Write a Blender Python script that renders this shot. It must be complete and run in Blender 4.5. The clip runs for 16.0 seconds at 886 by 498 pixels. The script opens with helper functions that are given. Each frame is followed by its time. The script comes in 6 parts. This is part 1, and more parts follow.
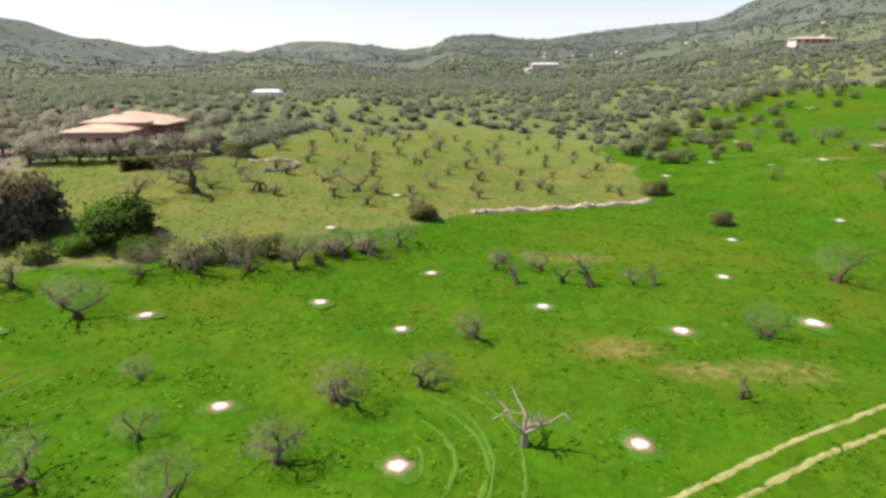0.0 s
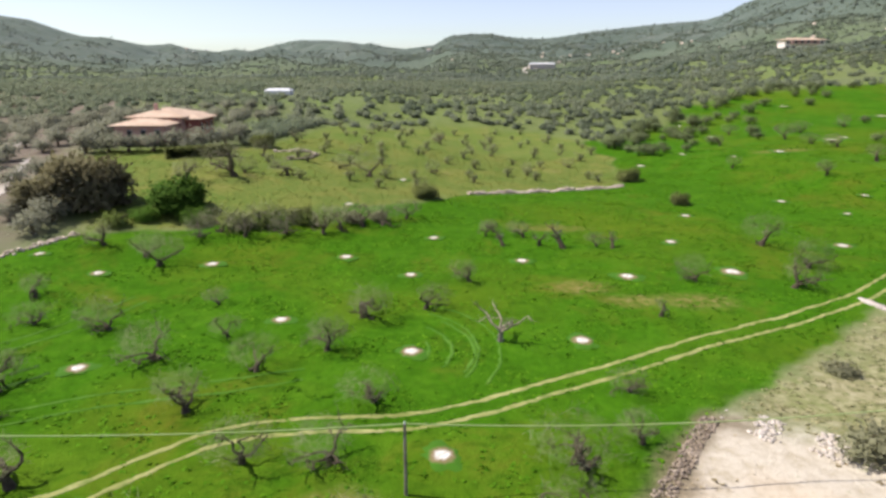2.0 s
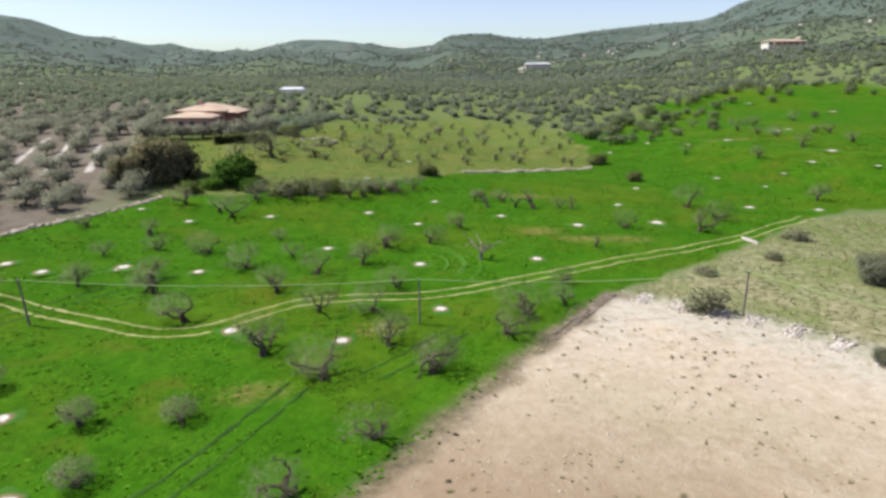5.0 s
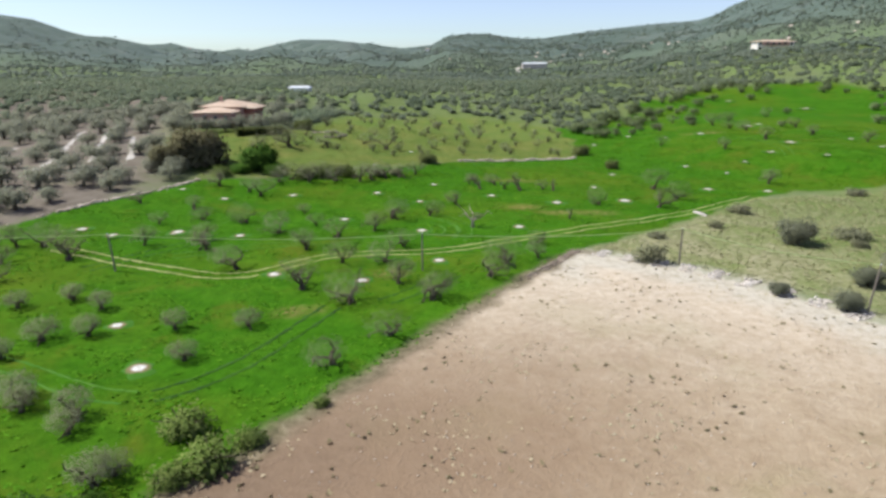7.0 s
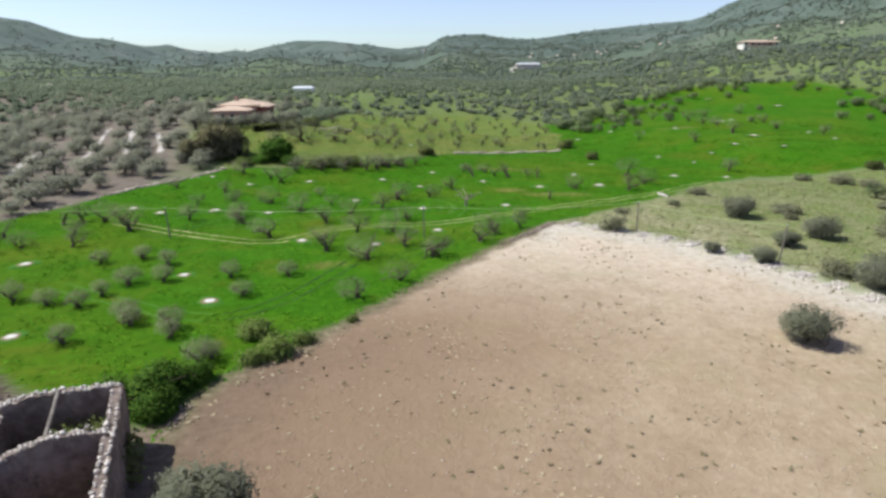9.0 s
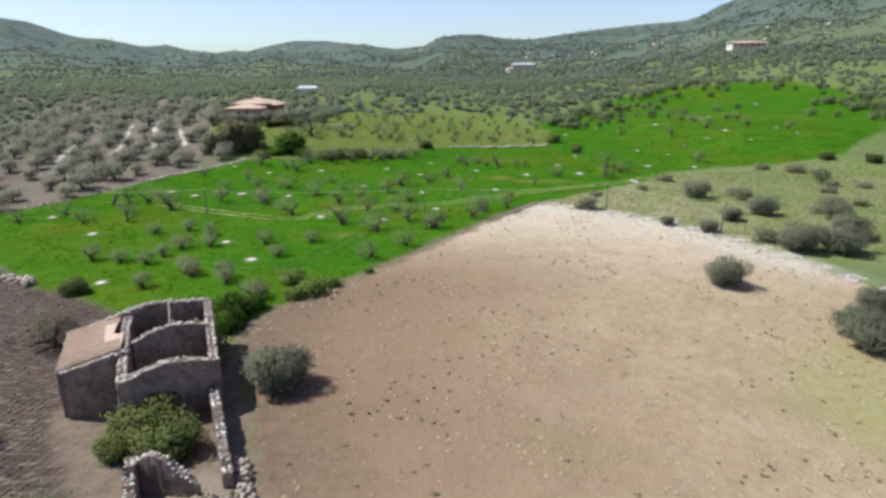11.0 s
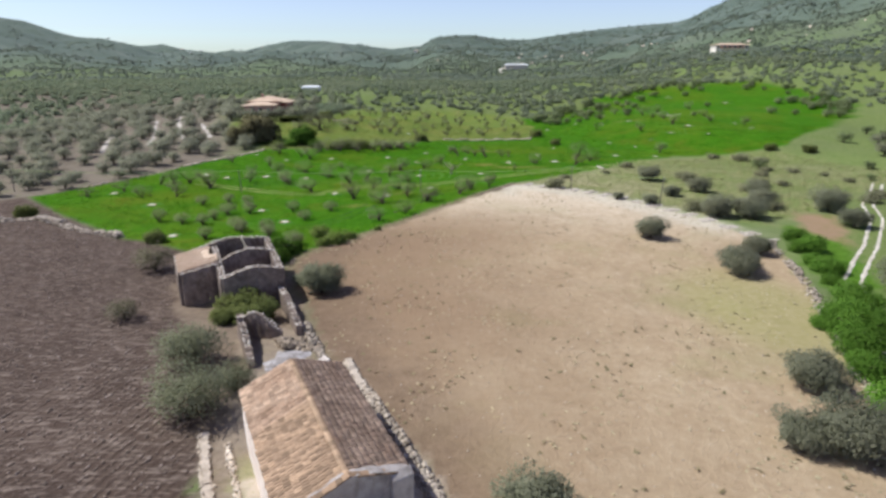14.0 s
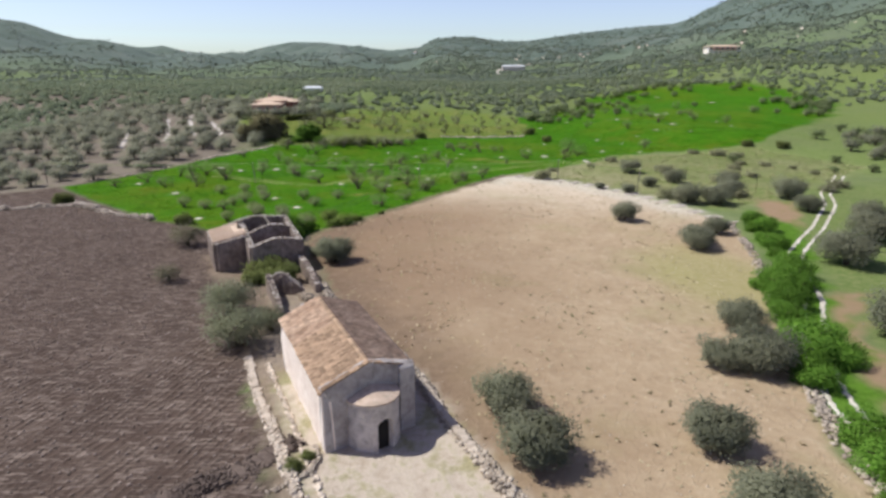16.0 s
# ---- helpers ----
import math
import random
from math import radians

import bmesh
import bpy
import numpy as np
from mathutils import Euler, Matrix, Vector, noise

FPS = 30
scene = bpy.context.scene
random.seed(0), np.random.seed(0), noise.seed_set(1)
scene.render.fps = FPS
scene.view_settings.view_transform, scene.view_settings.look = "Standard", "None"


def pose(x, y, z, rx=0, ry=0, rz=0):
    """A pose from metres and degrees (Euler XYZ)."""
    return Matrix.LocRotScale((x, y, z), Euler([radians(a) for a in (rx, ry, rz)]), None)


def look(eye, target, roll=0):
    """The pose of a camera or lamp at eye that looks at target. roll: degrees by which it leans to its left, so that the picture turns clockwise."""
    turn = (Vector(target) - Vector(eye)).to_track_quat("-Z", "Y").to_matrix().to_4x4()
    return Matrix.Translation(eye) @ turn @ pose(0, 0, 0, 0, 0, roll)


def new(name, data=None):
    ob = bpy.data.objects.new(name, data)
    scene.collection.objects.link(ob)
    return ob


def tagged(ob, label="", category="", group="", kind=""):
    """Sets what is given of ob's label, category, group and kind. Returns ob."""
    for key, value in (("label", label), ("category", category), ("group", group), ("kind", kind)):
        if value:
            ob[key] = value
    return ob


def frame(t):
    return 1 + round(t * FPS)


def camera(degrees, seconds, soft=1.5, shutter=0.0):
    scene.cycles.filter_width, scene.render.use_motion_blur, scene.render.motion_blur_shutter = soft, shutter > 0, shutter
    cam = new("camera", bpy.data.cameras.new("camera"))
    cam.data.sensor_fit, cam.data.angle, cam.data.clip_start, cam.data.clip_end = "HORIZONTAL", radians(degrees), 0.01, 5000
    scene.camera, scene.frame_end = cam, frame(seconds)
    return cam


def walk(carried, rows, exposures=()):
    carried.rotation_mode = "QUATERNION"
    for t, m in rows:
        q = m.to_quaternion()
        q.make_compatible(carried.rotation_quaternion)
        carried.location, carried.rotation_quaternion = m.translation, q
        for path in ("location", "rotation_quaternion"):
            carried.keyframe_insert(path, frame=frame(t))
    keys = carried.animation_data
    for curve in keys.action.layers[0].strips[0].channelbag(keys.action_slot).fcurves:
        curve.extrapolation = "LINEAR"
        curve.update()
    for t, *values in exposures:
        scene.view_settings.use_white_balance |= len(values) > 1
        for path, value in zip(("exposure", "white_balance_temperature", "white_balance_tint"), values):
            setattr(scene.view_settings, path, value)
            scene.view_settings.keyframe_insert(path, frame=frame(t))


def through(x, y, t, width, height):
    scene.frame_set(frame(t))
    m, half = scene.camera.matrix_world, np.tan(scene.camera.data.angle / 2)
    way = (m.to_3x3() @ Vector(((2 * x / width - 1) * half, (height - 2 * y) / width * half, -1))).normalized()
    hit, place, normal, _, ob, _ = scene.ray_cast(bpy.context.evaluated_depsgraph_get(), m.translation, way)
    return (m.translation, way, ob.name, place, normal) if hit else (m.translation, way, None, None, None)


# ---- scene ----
cam = camera(69.9, 16.0, soft=3.0)
PATH = [
    (0, (-1.543, 96.289, 19.34), (-1.524, 98.21, 18.783), -0.2),
    (0.5, (-1.584, 92.722, 19.531), (-1.566, 94.643, 18.973), -0.1),
    (1, (-1.636, 89.066, 19.679), (-1.616, 90.986, 19.12), -0.1),
    (1.5, (-1.683, 85.408, 19.785), (-1.664, 87.328, 19.226), -0.1),
    (2, (-1.746, 81.844, 19.942), (-1.726, 83.764, 19.382), -0.1),
    (2.5, (-1.809, 78.187, 20.0), (-1.789, 80.107, 19.441), -0.2),
    (3, (-1.929, 74.405, 20.195), (-1.908, 76.325, 19.635), -0.2),
    (3.5, (-1.984, 70.685, 20.332), (-1.962, 72.604, 19.771), -0.1),
    (4, (-1.949, 66.903, 20.416), (-1.927, 68.822, 19.854), -0.1),
    (6.5, (-1.917, 48.23, 20.659), (-1.893, 50.149, 20.097), -0.1),
    (7, (-1.955, 44.616, 20.692), (-1.93, 46.535, 20.129), -0.1),
    (7.5, (-2.104, 40.985, 20.717), (-2.075, 42.904, 20.155), -0.1),
    (8, (-2.223, 37.317, 20.765), (-2.191, 39.236, 20.204), -0.2),
    (8.5, (-2.27, 33.581, 20.866), (-2.236, 35.5, 20.304), -0.2),
    (9, (-2.35, 29.921, 21.012), (-2.314, 31.84, 20.45), -0.3),
    (11.5, (-2.681, 11.846, 21.535), (-2.635, 13.765, 20.972), -0.3),
    (12, (-2.641, 8.199, 21.668), (-2.592, 10.117, 21.104), -0.3),
    (12.5, (-2.682, 4.793, 21.774), (-2.63, 6.711, 21.21), -0.3),
    (13, (-2.786, 1.453, 21.846), (-2.731, 3.371, 21.282), -0.2),
    (13.5, (-2.768, -1.866, 21.938), (-2.711, 0.052, 21.375), -0.2),
    (14, (-2.723, -5.115, 22.048), (-2.665, -3.196, 21.485), -0.2),
    (14.5, (-2.712, -8.186, 22.126), (-2.652, -6.268, 21.564), -0.2),
    (15, (-2.678, -11.025, 22.175), (-2.618, -9.106, 21.613), -0.2),
    (15.5, (-2.706, -13.547, 22.146), (-2.645, -11.628, 21.584), -0.2),
    (16, (-2.704, -15.903, 22.088), (-2.642, -13.984, 21.529), -0.2),
]
walk(cam, [(t, look(eye, target, roll)) for t, eye, target, roll in PATH], exposures=[(0, 0.78, 6850, 16), (1.5, 0.64, 6570, 13), (4, 0.5, 6280, 9), (8, 0.45, 5920, 6), (12, 0.39, 5890, 6), (16, 0.36, 6080, 9)])


# ---- world, sun, exposure ----
SUN_AZ, SUN_EL = 171.0, 55.0     # degrees from +x, counter-clockwise; height over the horizon
world = bpy.data.worlds.new("sky")
scene.world = world
world.use_nodes = True
wn = world.node_tree.nodes
bg = wn["Background"]
sky = wn.new("ShaderNodeTexSky")
sky.sky_type = "NISHITA"
sky.sun_disc = False
sky.sun_elevation = radians(SUN_EL)
sky.sun_rotation = radians(90 - SUN_AZ)
sky.air_density, sky.dust_density, sky.ozone_density = 0.9, 0.6, 3.5
haze = wn.new("ShaderNodeHueSaturation")
haze.inputs["Saturation"].default_value, haze.inputs["Hue"].default_value = 0.8, 0.53
world.node_tree.links.new(sky.outputs[0], haze.inputs["Color"])
sky_co, sky_z, sky_fall, sky_mix = (wn.new(k) for k in ("ShaderNodeTexCoord", "ShaderNodeSeparateXYZ", "ShaderNodeMath", "ShaderNodeMapRange"))
world.node_tree.links.new(sky_co.outputs["Generated"], sky_z.inputs[0])
sky_fall.operation, sky_fall.use_clamp = "SUBTRACT", True
sky_fall.inputs[0].default_value = 1.0
world.node_tree.links.new(sky_z.outputs["Z"], sky_fall.inputs[1])
sky_mix.interpolation_type = "SMOOTHERSTEP"      # haze: the sky pales evenly from the zenith down to the horizon
sky_mix.inputs["From Min"].default_value, sky_mix.inputs["From Max"].default_value = 0.0, 1.0
sky_mix.inputs["To Min"].default_value, sky_mix.inputs["To Max"].default_value = 0.54, 0.86
world.node_tree.links.new(sky_fall.outputs[0], sky_mix.inputs["Value"])
world.node_tree.links.new(sky_mix.outputs[0], haze.inputs["Value"])
world.node_tree.links.new(haze.outputs[0], bg.inputs[0])
bg.inputs[1].default_value = 0.135
sun = new("sun", bpy.data.lights.new("sun", "SUN"))
sun.data.energy, sun.data.angle, sun.data.color = 3.8, radians(0.55), (1.0, 0.94, 0.85)
sx, sy = math.cos(radians(SUN_AZ)), math.sin(radians(SUN_AZ))
sun.matrix_world = look((sx * 100, sy * 100, 100 * math.tan(radians(SUN_EL))), (0, 0, 0))

# ---- materials ----
def nodes_of(name):
    m = bpy.data.materials.new(name)
    m.use_nodes = True
    nt = m.node_tree
    return m, nt, nt.nodes["Principled BSDF"]


def add(nt, kind, **values):
    n = nt.nodes.new(kind)
    for k, v in values.items():
        if k in n.inputs:
            n.inputs[k].default_value = v
    return n


def noise_tex(nt, scale, detail=4.0, rough=0.6, space="Object", dist=0.0):
    co = nt.nodes.new("ShaderNodeTexCoord")
    n = nt.nodes.new("ShaderNodeTexNoise")
    n.inputs["Scale"].default_value, n.inputs["Detail"].default_value = scale, detail
    n.inputs["Roughness"].default_value, n.inputs["Distortion"].default_value = rough, dist
    nt.links.new(co.outputs[space], n.inputs["Vector"])
    return n.outputs["Fac"]


def ramp(nt, fac, stops):
    r = nt.nodes.new("ShaderNodeValToRGB")
    el = r.color_ramp.elements
    while len(el) < len(stops):
        el.new(0.5)
    for e, (p, c) in zip(el, stops):
        e.position, e.color = p, (*c, 1.0)
    nt.links.new(fac, r.inputs[0])
    return r.outputs[0]


def blend(nt, a, b, fac, how="MIX"):
    m = nt.nodes.new("ShaderNodeMix")
    m.data_type, m.blend_type = "RGBA", how
    for sock, v in ((m.inputs[6], a), (m.inputs[7], b), (m.inputs[0], fac)):
        if hasattr(v, "is_output"):
            nt.links.new(v, sock)
        elif isinstance(v, tuple):
            sock.default_value = (*v, 1.0)
        else:
            sock.default_value = v
    return m.outputs[2]


def maths(nt, how, a, b=0.0, clamp=False):
    m = nt.nodes.new("ShaderNodeMath")
    m.operation, m.use_clamp = how, clamp
    for sock, v in ((m.inputs[0], a), (m.inputs[1], b)):
        if hasattr(v, "is_output"):
            nt.links.new(v, sock)
        else:
            sock.default_value = v
    return m.outputs[0]


def bump(nt, bsdf, height, strength, distance):
    b = add(nt, "ShaderNodeBump", Strength=strength, Distance=distance)
    nt.links.new(height, b.inputs["Height"])
    nt.links.new(b.outputs[0], bsdf.inputs["Normal"])


def surface(name, dark, mid, light, scale, rough=0.9, big=0.15, relief=0.03, strength=0.6, vary=0.0, island=0.0, metal=0.0, stain=None):
    """A rough surface of three tones at two scales, with relief, and with a change from thing to thing or from piece to piece."""
    m, nt, b = nodes_of(name)
    fine, wide = noise_tex(nt, scale, 6, 0.65), noise_tex(nt, scale * big, 3, 0.55)
    c = ramp(nt, fine, [(0.3, dark), (0.5, mid), (0.72, light)])
    c = blend(nt, c, ramp(nt, wide, [(0.35, dark), (0.65, light)]), 0.45)
    if stain:
        c = blend(nt, c, stain, maths(nt, "MULTIPLY", ramp(nt, noise_tex(nt, scale * big * 2.3, 5, 0.7), [(0.5, (0, 0, 0)), (0.66, (1, 1, 1))]), 0.7))
    for amount, kind, out in ((vary, "ShaderNodeObjectInfo", "Random"), (island, "ShaderNodeNewGeometry", "Random Per Island")):
        if amount:
            n = nt.nodes.new(kind)
            v = maths(nt, "ADD", maths(nt, "MULTIPLY", n.outputs[out], 2 * amount), 1 - amount)
            hsv = nt.nodes.new("ShaderNodeHueSaturation")
            nt.links.new(v, hsv.inputs["Value"])
            nt.links.new(c, hsv.inputs["Color"])
            c = hsv.outputs[0]
    nt.links.new(c, b.inputs["Base Color"])
    b.inputs["Roughness"].default_value, b.inputs["Metallic"].default_value = rough, metal
    b.inputs["Specular IOR Level"].default_value = 0.25
    bump(nt, b, fine, strength, relief)
    return m


def leafy(name, dark, light, vary=0.25, through=0.22, gloss=0.06):
    """Foliage: colour changes from leaf spray to leaf spray and from plant to plant; light passes through the leaves."""
    m, nt, b = nodes_of(name)
    geo, obj = nt.nodes.new("ShaderNodeNewGeometry"), nt.nodes.new("ShaderNodeObjectInfo")
    c = ramp(nt, geo.outputs["Random Per Island"], [(0.0, dark), (1.0, light)])
    c = blend(nt, c, ramp(nt, noise_tex(nt, 0.05, 3, 0.6), [(0.35, (0.8, 0.85, 0.8)), (0.65, (1.15, 1.1, 1.05))]), 1.0, "MULTIPLY")
    v = maths(nt, "ADD", maths(nt, "MULTIPLY", obj.outputs["Random"], 2 * vary), 1 - vary)
    hsv = nt.nodes.new("ShaderNodeHueSaturation")
    nt.links.new(v, hsv.inputs["Value"])
    nt.links.new(c, hsv.inputs["Color"])
    nt.links.new(hsv.outputs[0], b.inputs["Base Color"])
    b.inputs["Roughness"].default_value = 0.8
    b.inputs["Specular IOR Level"].default_value = gloss
    tr, mix = nt.nodes.new("ShaderNodeBsdfTranslucent"), nt.nodes.new("ShaderNodeMixShader")
    nt.links.new(hsv.outputs[0], tr.inputs["Color"])
    mix.inputs[0].default_value = through
    nt.links.new(b.outputs[0], mix.inputs[1])
    nt.links.new(tr.outputs[0], mix.inputs[2])
    nt.links.new(mix.outputs[0], nt.nodes["Material Output"].inputs["Surface"])
    return m


BARK = surface("grey_bark", (0.038, 0.029, 0.017), (0.08, 0.063, 0.038), (0.16, 0.13, 0.085), 6.0, relief=0.02, vary=0.25)
PALE_WOOD = surface("bleached_wood", (0.2, 0.165, 0.115), (0.34, 0.29, 0.21), (0.5, 0.44, 0.34), 6.0, relief=0.02, vary=0.1)
TWIG = leafy("dry_twigs", (0.21, 0.21, 0.135), (0.34, 0.335, 0.23), 0.15)
SPRIG = leafy("sparse_grey_leaves", (0.14, 0.18, 0.055), (0.24, 0.28, 0.11), 0.2)
SHOOT = leafy("grey_olive_shoots", (0.18, 0.205, 0.095), (0.3, 0.32, 0.175), 0.15, 0.45)
OLIVE_LEAF = leafy("olive_leaves", (0.225, 0.23, 0.16), (0.36, 0.36, 0.26), 0.12, 0.55)
GREEN_LEAF = leafy("fresh_green_leaves", (0.08, 0.18, 0.02), (0.175, 0.31, 0.05), 0.28, 0.3)
DARK_LEAF = leafy("dark_green_leaves", (0.12, 0.145, 0.045), (0.235, 0.26, 0.1), 0.2, 0.45)
RUSTY_LEAF = leafy("brownish_leaves", (0.15, 0.14, 0.075), (0.25, 0.225, 0.13), 0.15, 0.3)
# the higher gloss on distant leaves adds sky tint in place of haze
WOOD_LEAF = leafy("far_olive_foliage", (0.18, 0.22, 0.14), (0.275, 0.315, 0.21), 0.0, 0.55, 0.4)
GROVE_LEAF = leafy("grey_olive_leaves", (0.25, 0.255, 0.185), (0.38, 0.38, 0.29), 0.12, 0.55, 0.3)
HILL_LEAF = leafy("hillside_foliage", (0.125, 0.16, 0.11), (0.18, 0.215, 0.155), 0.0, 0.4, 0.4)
GRASS = leafy("grass_blades", (0.06, 0.18, 0.006), (0.12, 0.27, 0.012), 0.0, 0.2)
STRAW = leafy("dry_straw", (0.36, 0.29, 0.18), (0.56, 0.48, 0.33), 0.0, 0.08)
def ash_material():
    """White ash that thins out into scorched grass towards its ragged edge."""
    m = surface("white_ash", (0.42, 0.39, 0.31), (0.68, 0.66, 0.59), (0.88, 0.86, 0.8), 4.0, big=0.4, relief=0.04)
    nt = m.node_tree
    b = nt.nodes["Principled BSDF"]
    col = b.inputs["Base Color"].links[0].from_socket
    co, ln = nt.nodes.new("ShaderNodeTexCoord"), nt.nodes.new("ShaderNodeVectorMath")
    ln.operation = "LENGTH"
    nt.links.new(co.outputs["Object"], ln.inputs[0])
    edge = maths(nt, "ADD", ln.outputs["Value"], maths(nt, "MULTIPLY", noise_tex(nt, 1.9, 6, 0.75, dist=0.5), 0.8))
    col = blend(nt, col, (0.23, 0.175, 0.085), ramp(nt, edge, [(0.8, (0, 0, 0)), (1.25, (1, 1, 1))]))
    thin = maths(nt, "SUBTRACT", edge, 0.34)
    nt.links.new(blend(nt, col, (0.05, 0.155, 0.006), ramp(nt, thin, [(0.7, (0, 0, 0)), (1.0, (1, 1, 1))])), b.inputs["Base Color"])
    return m


ASH_HEAP = surface("grey_ash", (0.15, 0.125, 0.11), (0.3, 0.275, 0.265), (0.62, 0.59, 0.6), 2.2, big=0.5, relief=0.06, stain=(0.16, 0.13, 0.1))
ASH = ash_material()
STONE = surface("pale_limestone", (0.28, 0.22, 0.165), (0.45, 0.375, 0.295), (0.64, 0.56, 0.46), 5.0, relief=0.03, vary=0.25, island=0.3)
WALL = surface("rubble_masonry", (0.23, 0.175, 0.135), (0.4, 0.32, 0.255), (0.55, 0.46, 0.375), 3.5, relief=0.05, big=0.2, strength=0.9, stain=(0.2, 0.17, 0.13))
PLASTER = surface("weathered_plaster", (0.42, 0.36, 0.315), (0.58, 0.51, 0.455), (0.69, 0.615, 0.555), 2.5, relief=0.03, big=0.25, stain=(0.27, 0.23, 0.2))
# gable and buttress render, greyed to the tone of a shaded wall
SHADE_RENDER = surface("shade_grey_render", (0.29, 0.25, 0.23), (0.42, 0.375, 0.345), (0.53, 0.48, 0.445), 2.5, relief=0.04, big=0.25, strength=0.8, stain=(0.22, 0.19, 0.17))
TILE = surface("old_clay_tile", (0.165, 0.102, 0.062), (0.295, 0.19, 0.118), (0.46, 0.33, 0.22), 5.0, relief=0.02, vary=0.4, island=0.35)
# clay tile tone lifted to offset the slope turned from the sun
DECK_TILE = surface("lightened_clay_tile", (0.245, 0.155, 0.102), (0.41, 0.275, 0.185), (0.58, 0.43, 0.31), 5.0, relief=0.02, island=0.3)
STONE_CAP = surface("lime_mortar", (0.33, 0.27, 0.21), (0.48, 0.4, 0.32), (0.64, 0.555, 0.46), 3.0, relief=0.05, big=0.3)
RED_TILE = surface("terracotta_tile", (0.48, 0.34, 0.235), (0.61, 0.45, 0.325), (0.72, 0.57, 0.43), 3.0, relief=0.02, vary=0.1)
# plaster of the sun side, with sunlight brightened into its colour
LIT_PLASTER = surface("sun_brightened_plaster", (0.72, 0.6, 0.5), (0.86, 0.745, 0.64), (0.9, 0.8, 0.71), 2.0, relief=0.012, big=0.25, strength=0.4, stain=(0.66, 0.54, 0.44))
ROOM_DARK = surface("dark_opening", (0.012, 0.011, 0.01), (0.02, 0.018, 0.016), (0.03, 0.027, 0.024), 3.0, relief=0.005)
TIMBER = surface("grey_timber", (0.12, 0.1, 0.08), (0.22, 0.19, 0.15), (0.34, 0.3, 0.25), 5.0, relief=0.01, vary=0.1)
RUT = surface("worn_earth_rut", (0.19, 0.22, 0.05), (0.31, 0.32, 0.1), (0.47, 0.45, 0.2), 1.6, relief=0.03, big=0.3, stain=(0.12, 0.19, 0.03))
GRAVEL = surface("white_gravel", (0.4, 0.35, 0.27), (0.57, 0.52, 0.43), (0.72, 0.68, 0.6), 1.2, relief=0.03, big=0.3)
WHITE = surface("white_paint", (0.6, 0.59, 0.57), (0.74, 0.73, 0.71), (0.82, 0.81, 0.8), 2.0, relief=0.005, rough=0.6)
PINK = surface("pink_render", (0.42, 0.24, 0.2), (0.52, 0.31, 0.26), (0.6, 0.38, 0.32), 1.5, relief=0.01, rough=0.85)
SHEET = surface("pale_roof_sheet", (0.62, 0.63, 0.63), (0.74, 0.75, 0.75), (0.82, 0.83, 0.83), 1.0, relief=0.005, rough=0.5)
CABLE = surface("weathered_cable", (0.28, 0.38, 0.13), (0.36, 0.46, 0.18), (0.44, 0.52, 0.25), 4.0, relief=0.002)
GLASS_DARK = surface("dark_window", (0.03, 0.032, 0.036), (0.05, 0.053, 0.058), (0.07, 0.075, 0.08), 1.0, relief=0.002, rough=0.15)

# ---- the lie of the land ----
CONTROL = np.array([
    (0, 20, .6), (-8, 22, .7), (-8, 40, .4), (-20, 55, .2), (-40, 30, .3), (16, 139, .2), (28, 143, -.5),
    (30, 185, -.3), (0, 110, -.3), (-20, 90, -.5), (-25, 143, -.2), (76, 208, 4.2), (40, 232, 1.2),
    (-7, 181, 1.0), (-25, 195, 5.0), (-39, 175, 6.8), (-54, 195, 8.5), (-43, 155, 2.2), (38, 57, -1),
    (30, 35, -1), (46, 104, -.5), (-56, 84, .4), (5, 60, -.1), (-72, 176, 3.2), (-60, 305, 9.0), (30, 300, 5)])
# skyline: bearing east of the valley's axis (degrees), height over the eye (degrees), distance
SKYLINE = np.array([
    (-70, 7.2, 2200), (-52, 5.4, 2600), (-38, 4.0, 3000), (-32.4, 3.4, 3100), (-30.7, 3.2, 3100), (-29, 2.6, 3100), (-28, 2.15, 3100),
    (-25.4, 1.95, 3100), (-22.8, 1.4, 3000), (-21.4, 1.65, 3000), (-20.2, 1.3, 3000), (-18.5, 1.0, 2800), (-15.8, 0.95, 2700), (-14, 1.43, 2700),
    (-11.2, 1.98, 2700), (-8.4, 1.95, 2700), (-5.5, 1.6, 2600), (-2.6, 1.3, 2400), (-0.2, 1.57, 1900), (1.25, 2.37, 1750), (4.6, 2.57, 1700),
    (5.6, 2.34, 1700), (7.5, 2.1, 1700), (9.4, 2.09, 1700), (13.6, 2.72, 1750), (17.2, 3.02, 1800), (21.9, 3.35, 1850), (23.1, 3.95, 1750),
    (24.6, 4.75, 1700), (30, 6.8, 1600), (38, 9.0, 1500), (55, 11, 1400), (75, 12, 1300)])
EYE = np.array((-2.2, 40.0, 21.0))


def smooth(a, b, v):
    t = np.clip((v - a) / (b - a), 0, 1)
    return t * t * (3 - 2 * t)


def ripple(x, y, size, seed):
    """Cheap smooth noise from -1 to 1."""
    r = np.random.RandomState(seed)
    out, gain = 0.0, 1.0
    for _ in range(3):
        for _ in range(3):
            a, p = r.uniform(0, 2 * np.pi, 2)
            out = out + gain * np.sin((x * np.cos(a) + y * np.sin(a)) * 2 * np.pi / size + p + 1.7 * np.sin((x * np.sin(a) - y * np.cos(a)) * 2.3 / size + p))
        size, gain = size * 0.45, gain * 0.55
    return out / 4.5


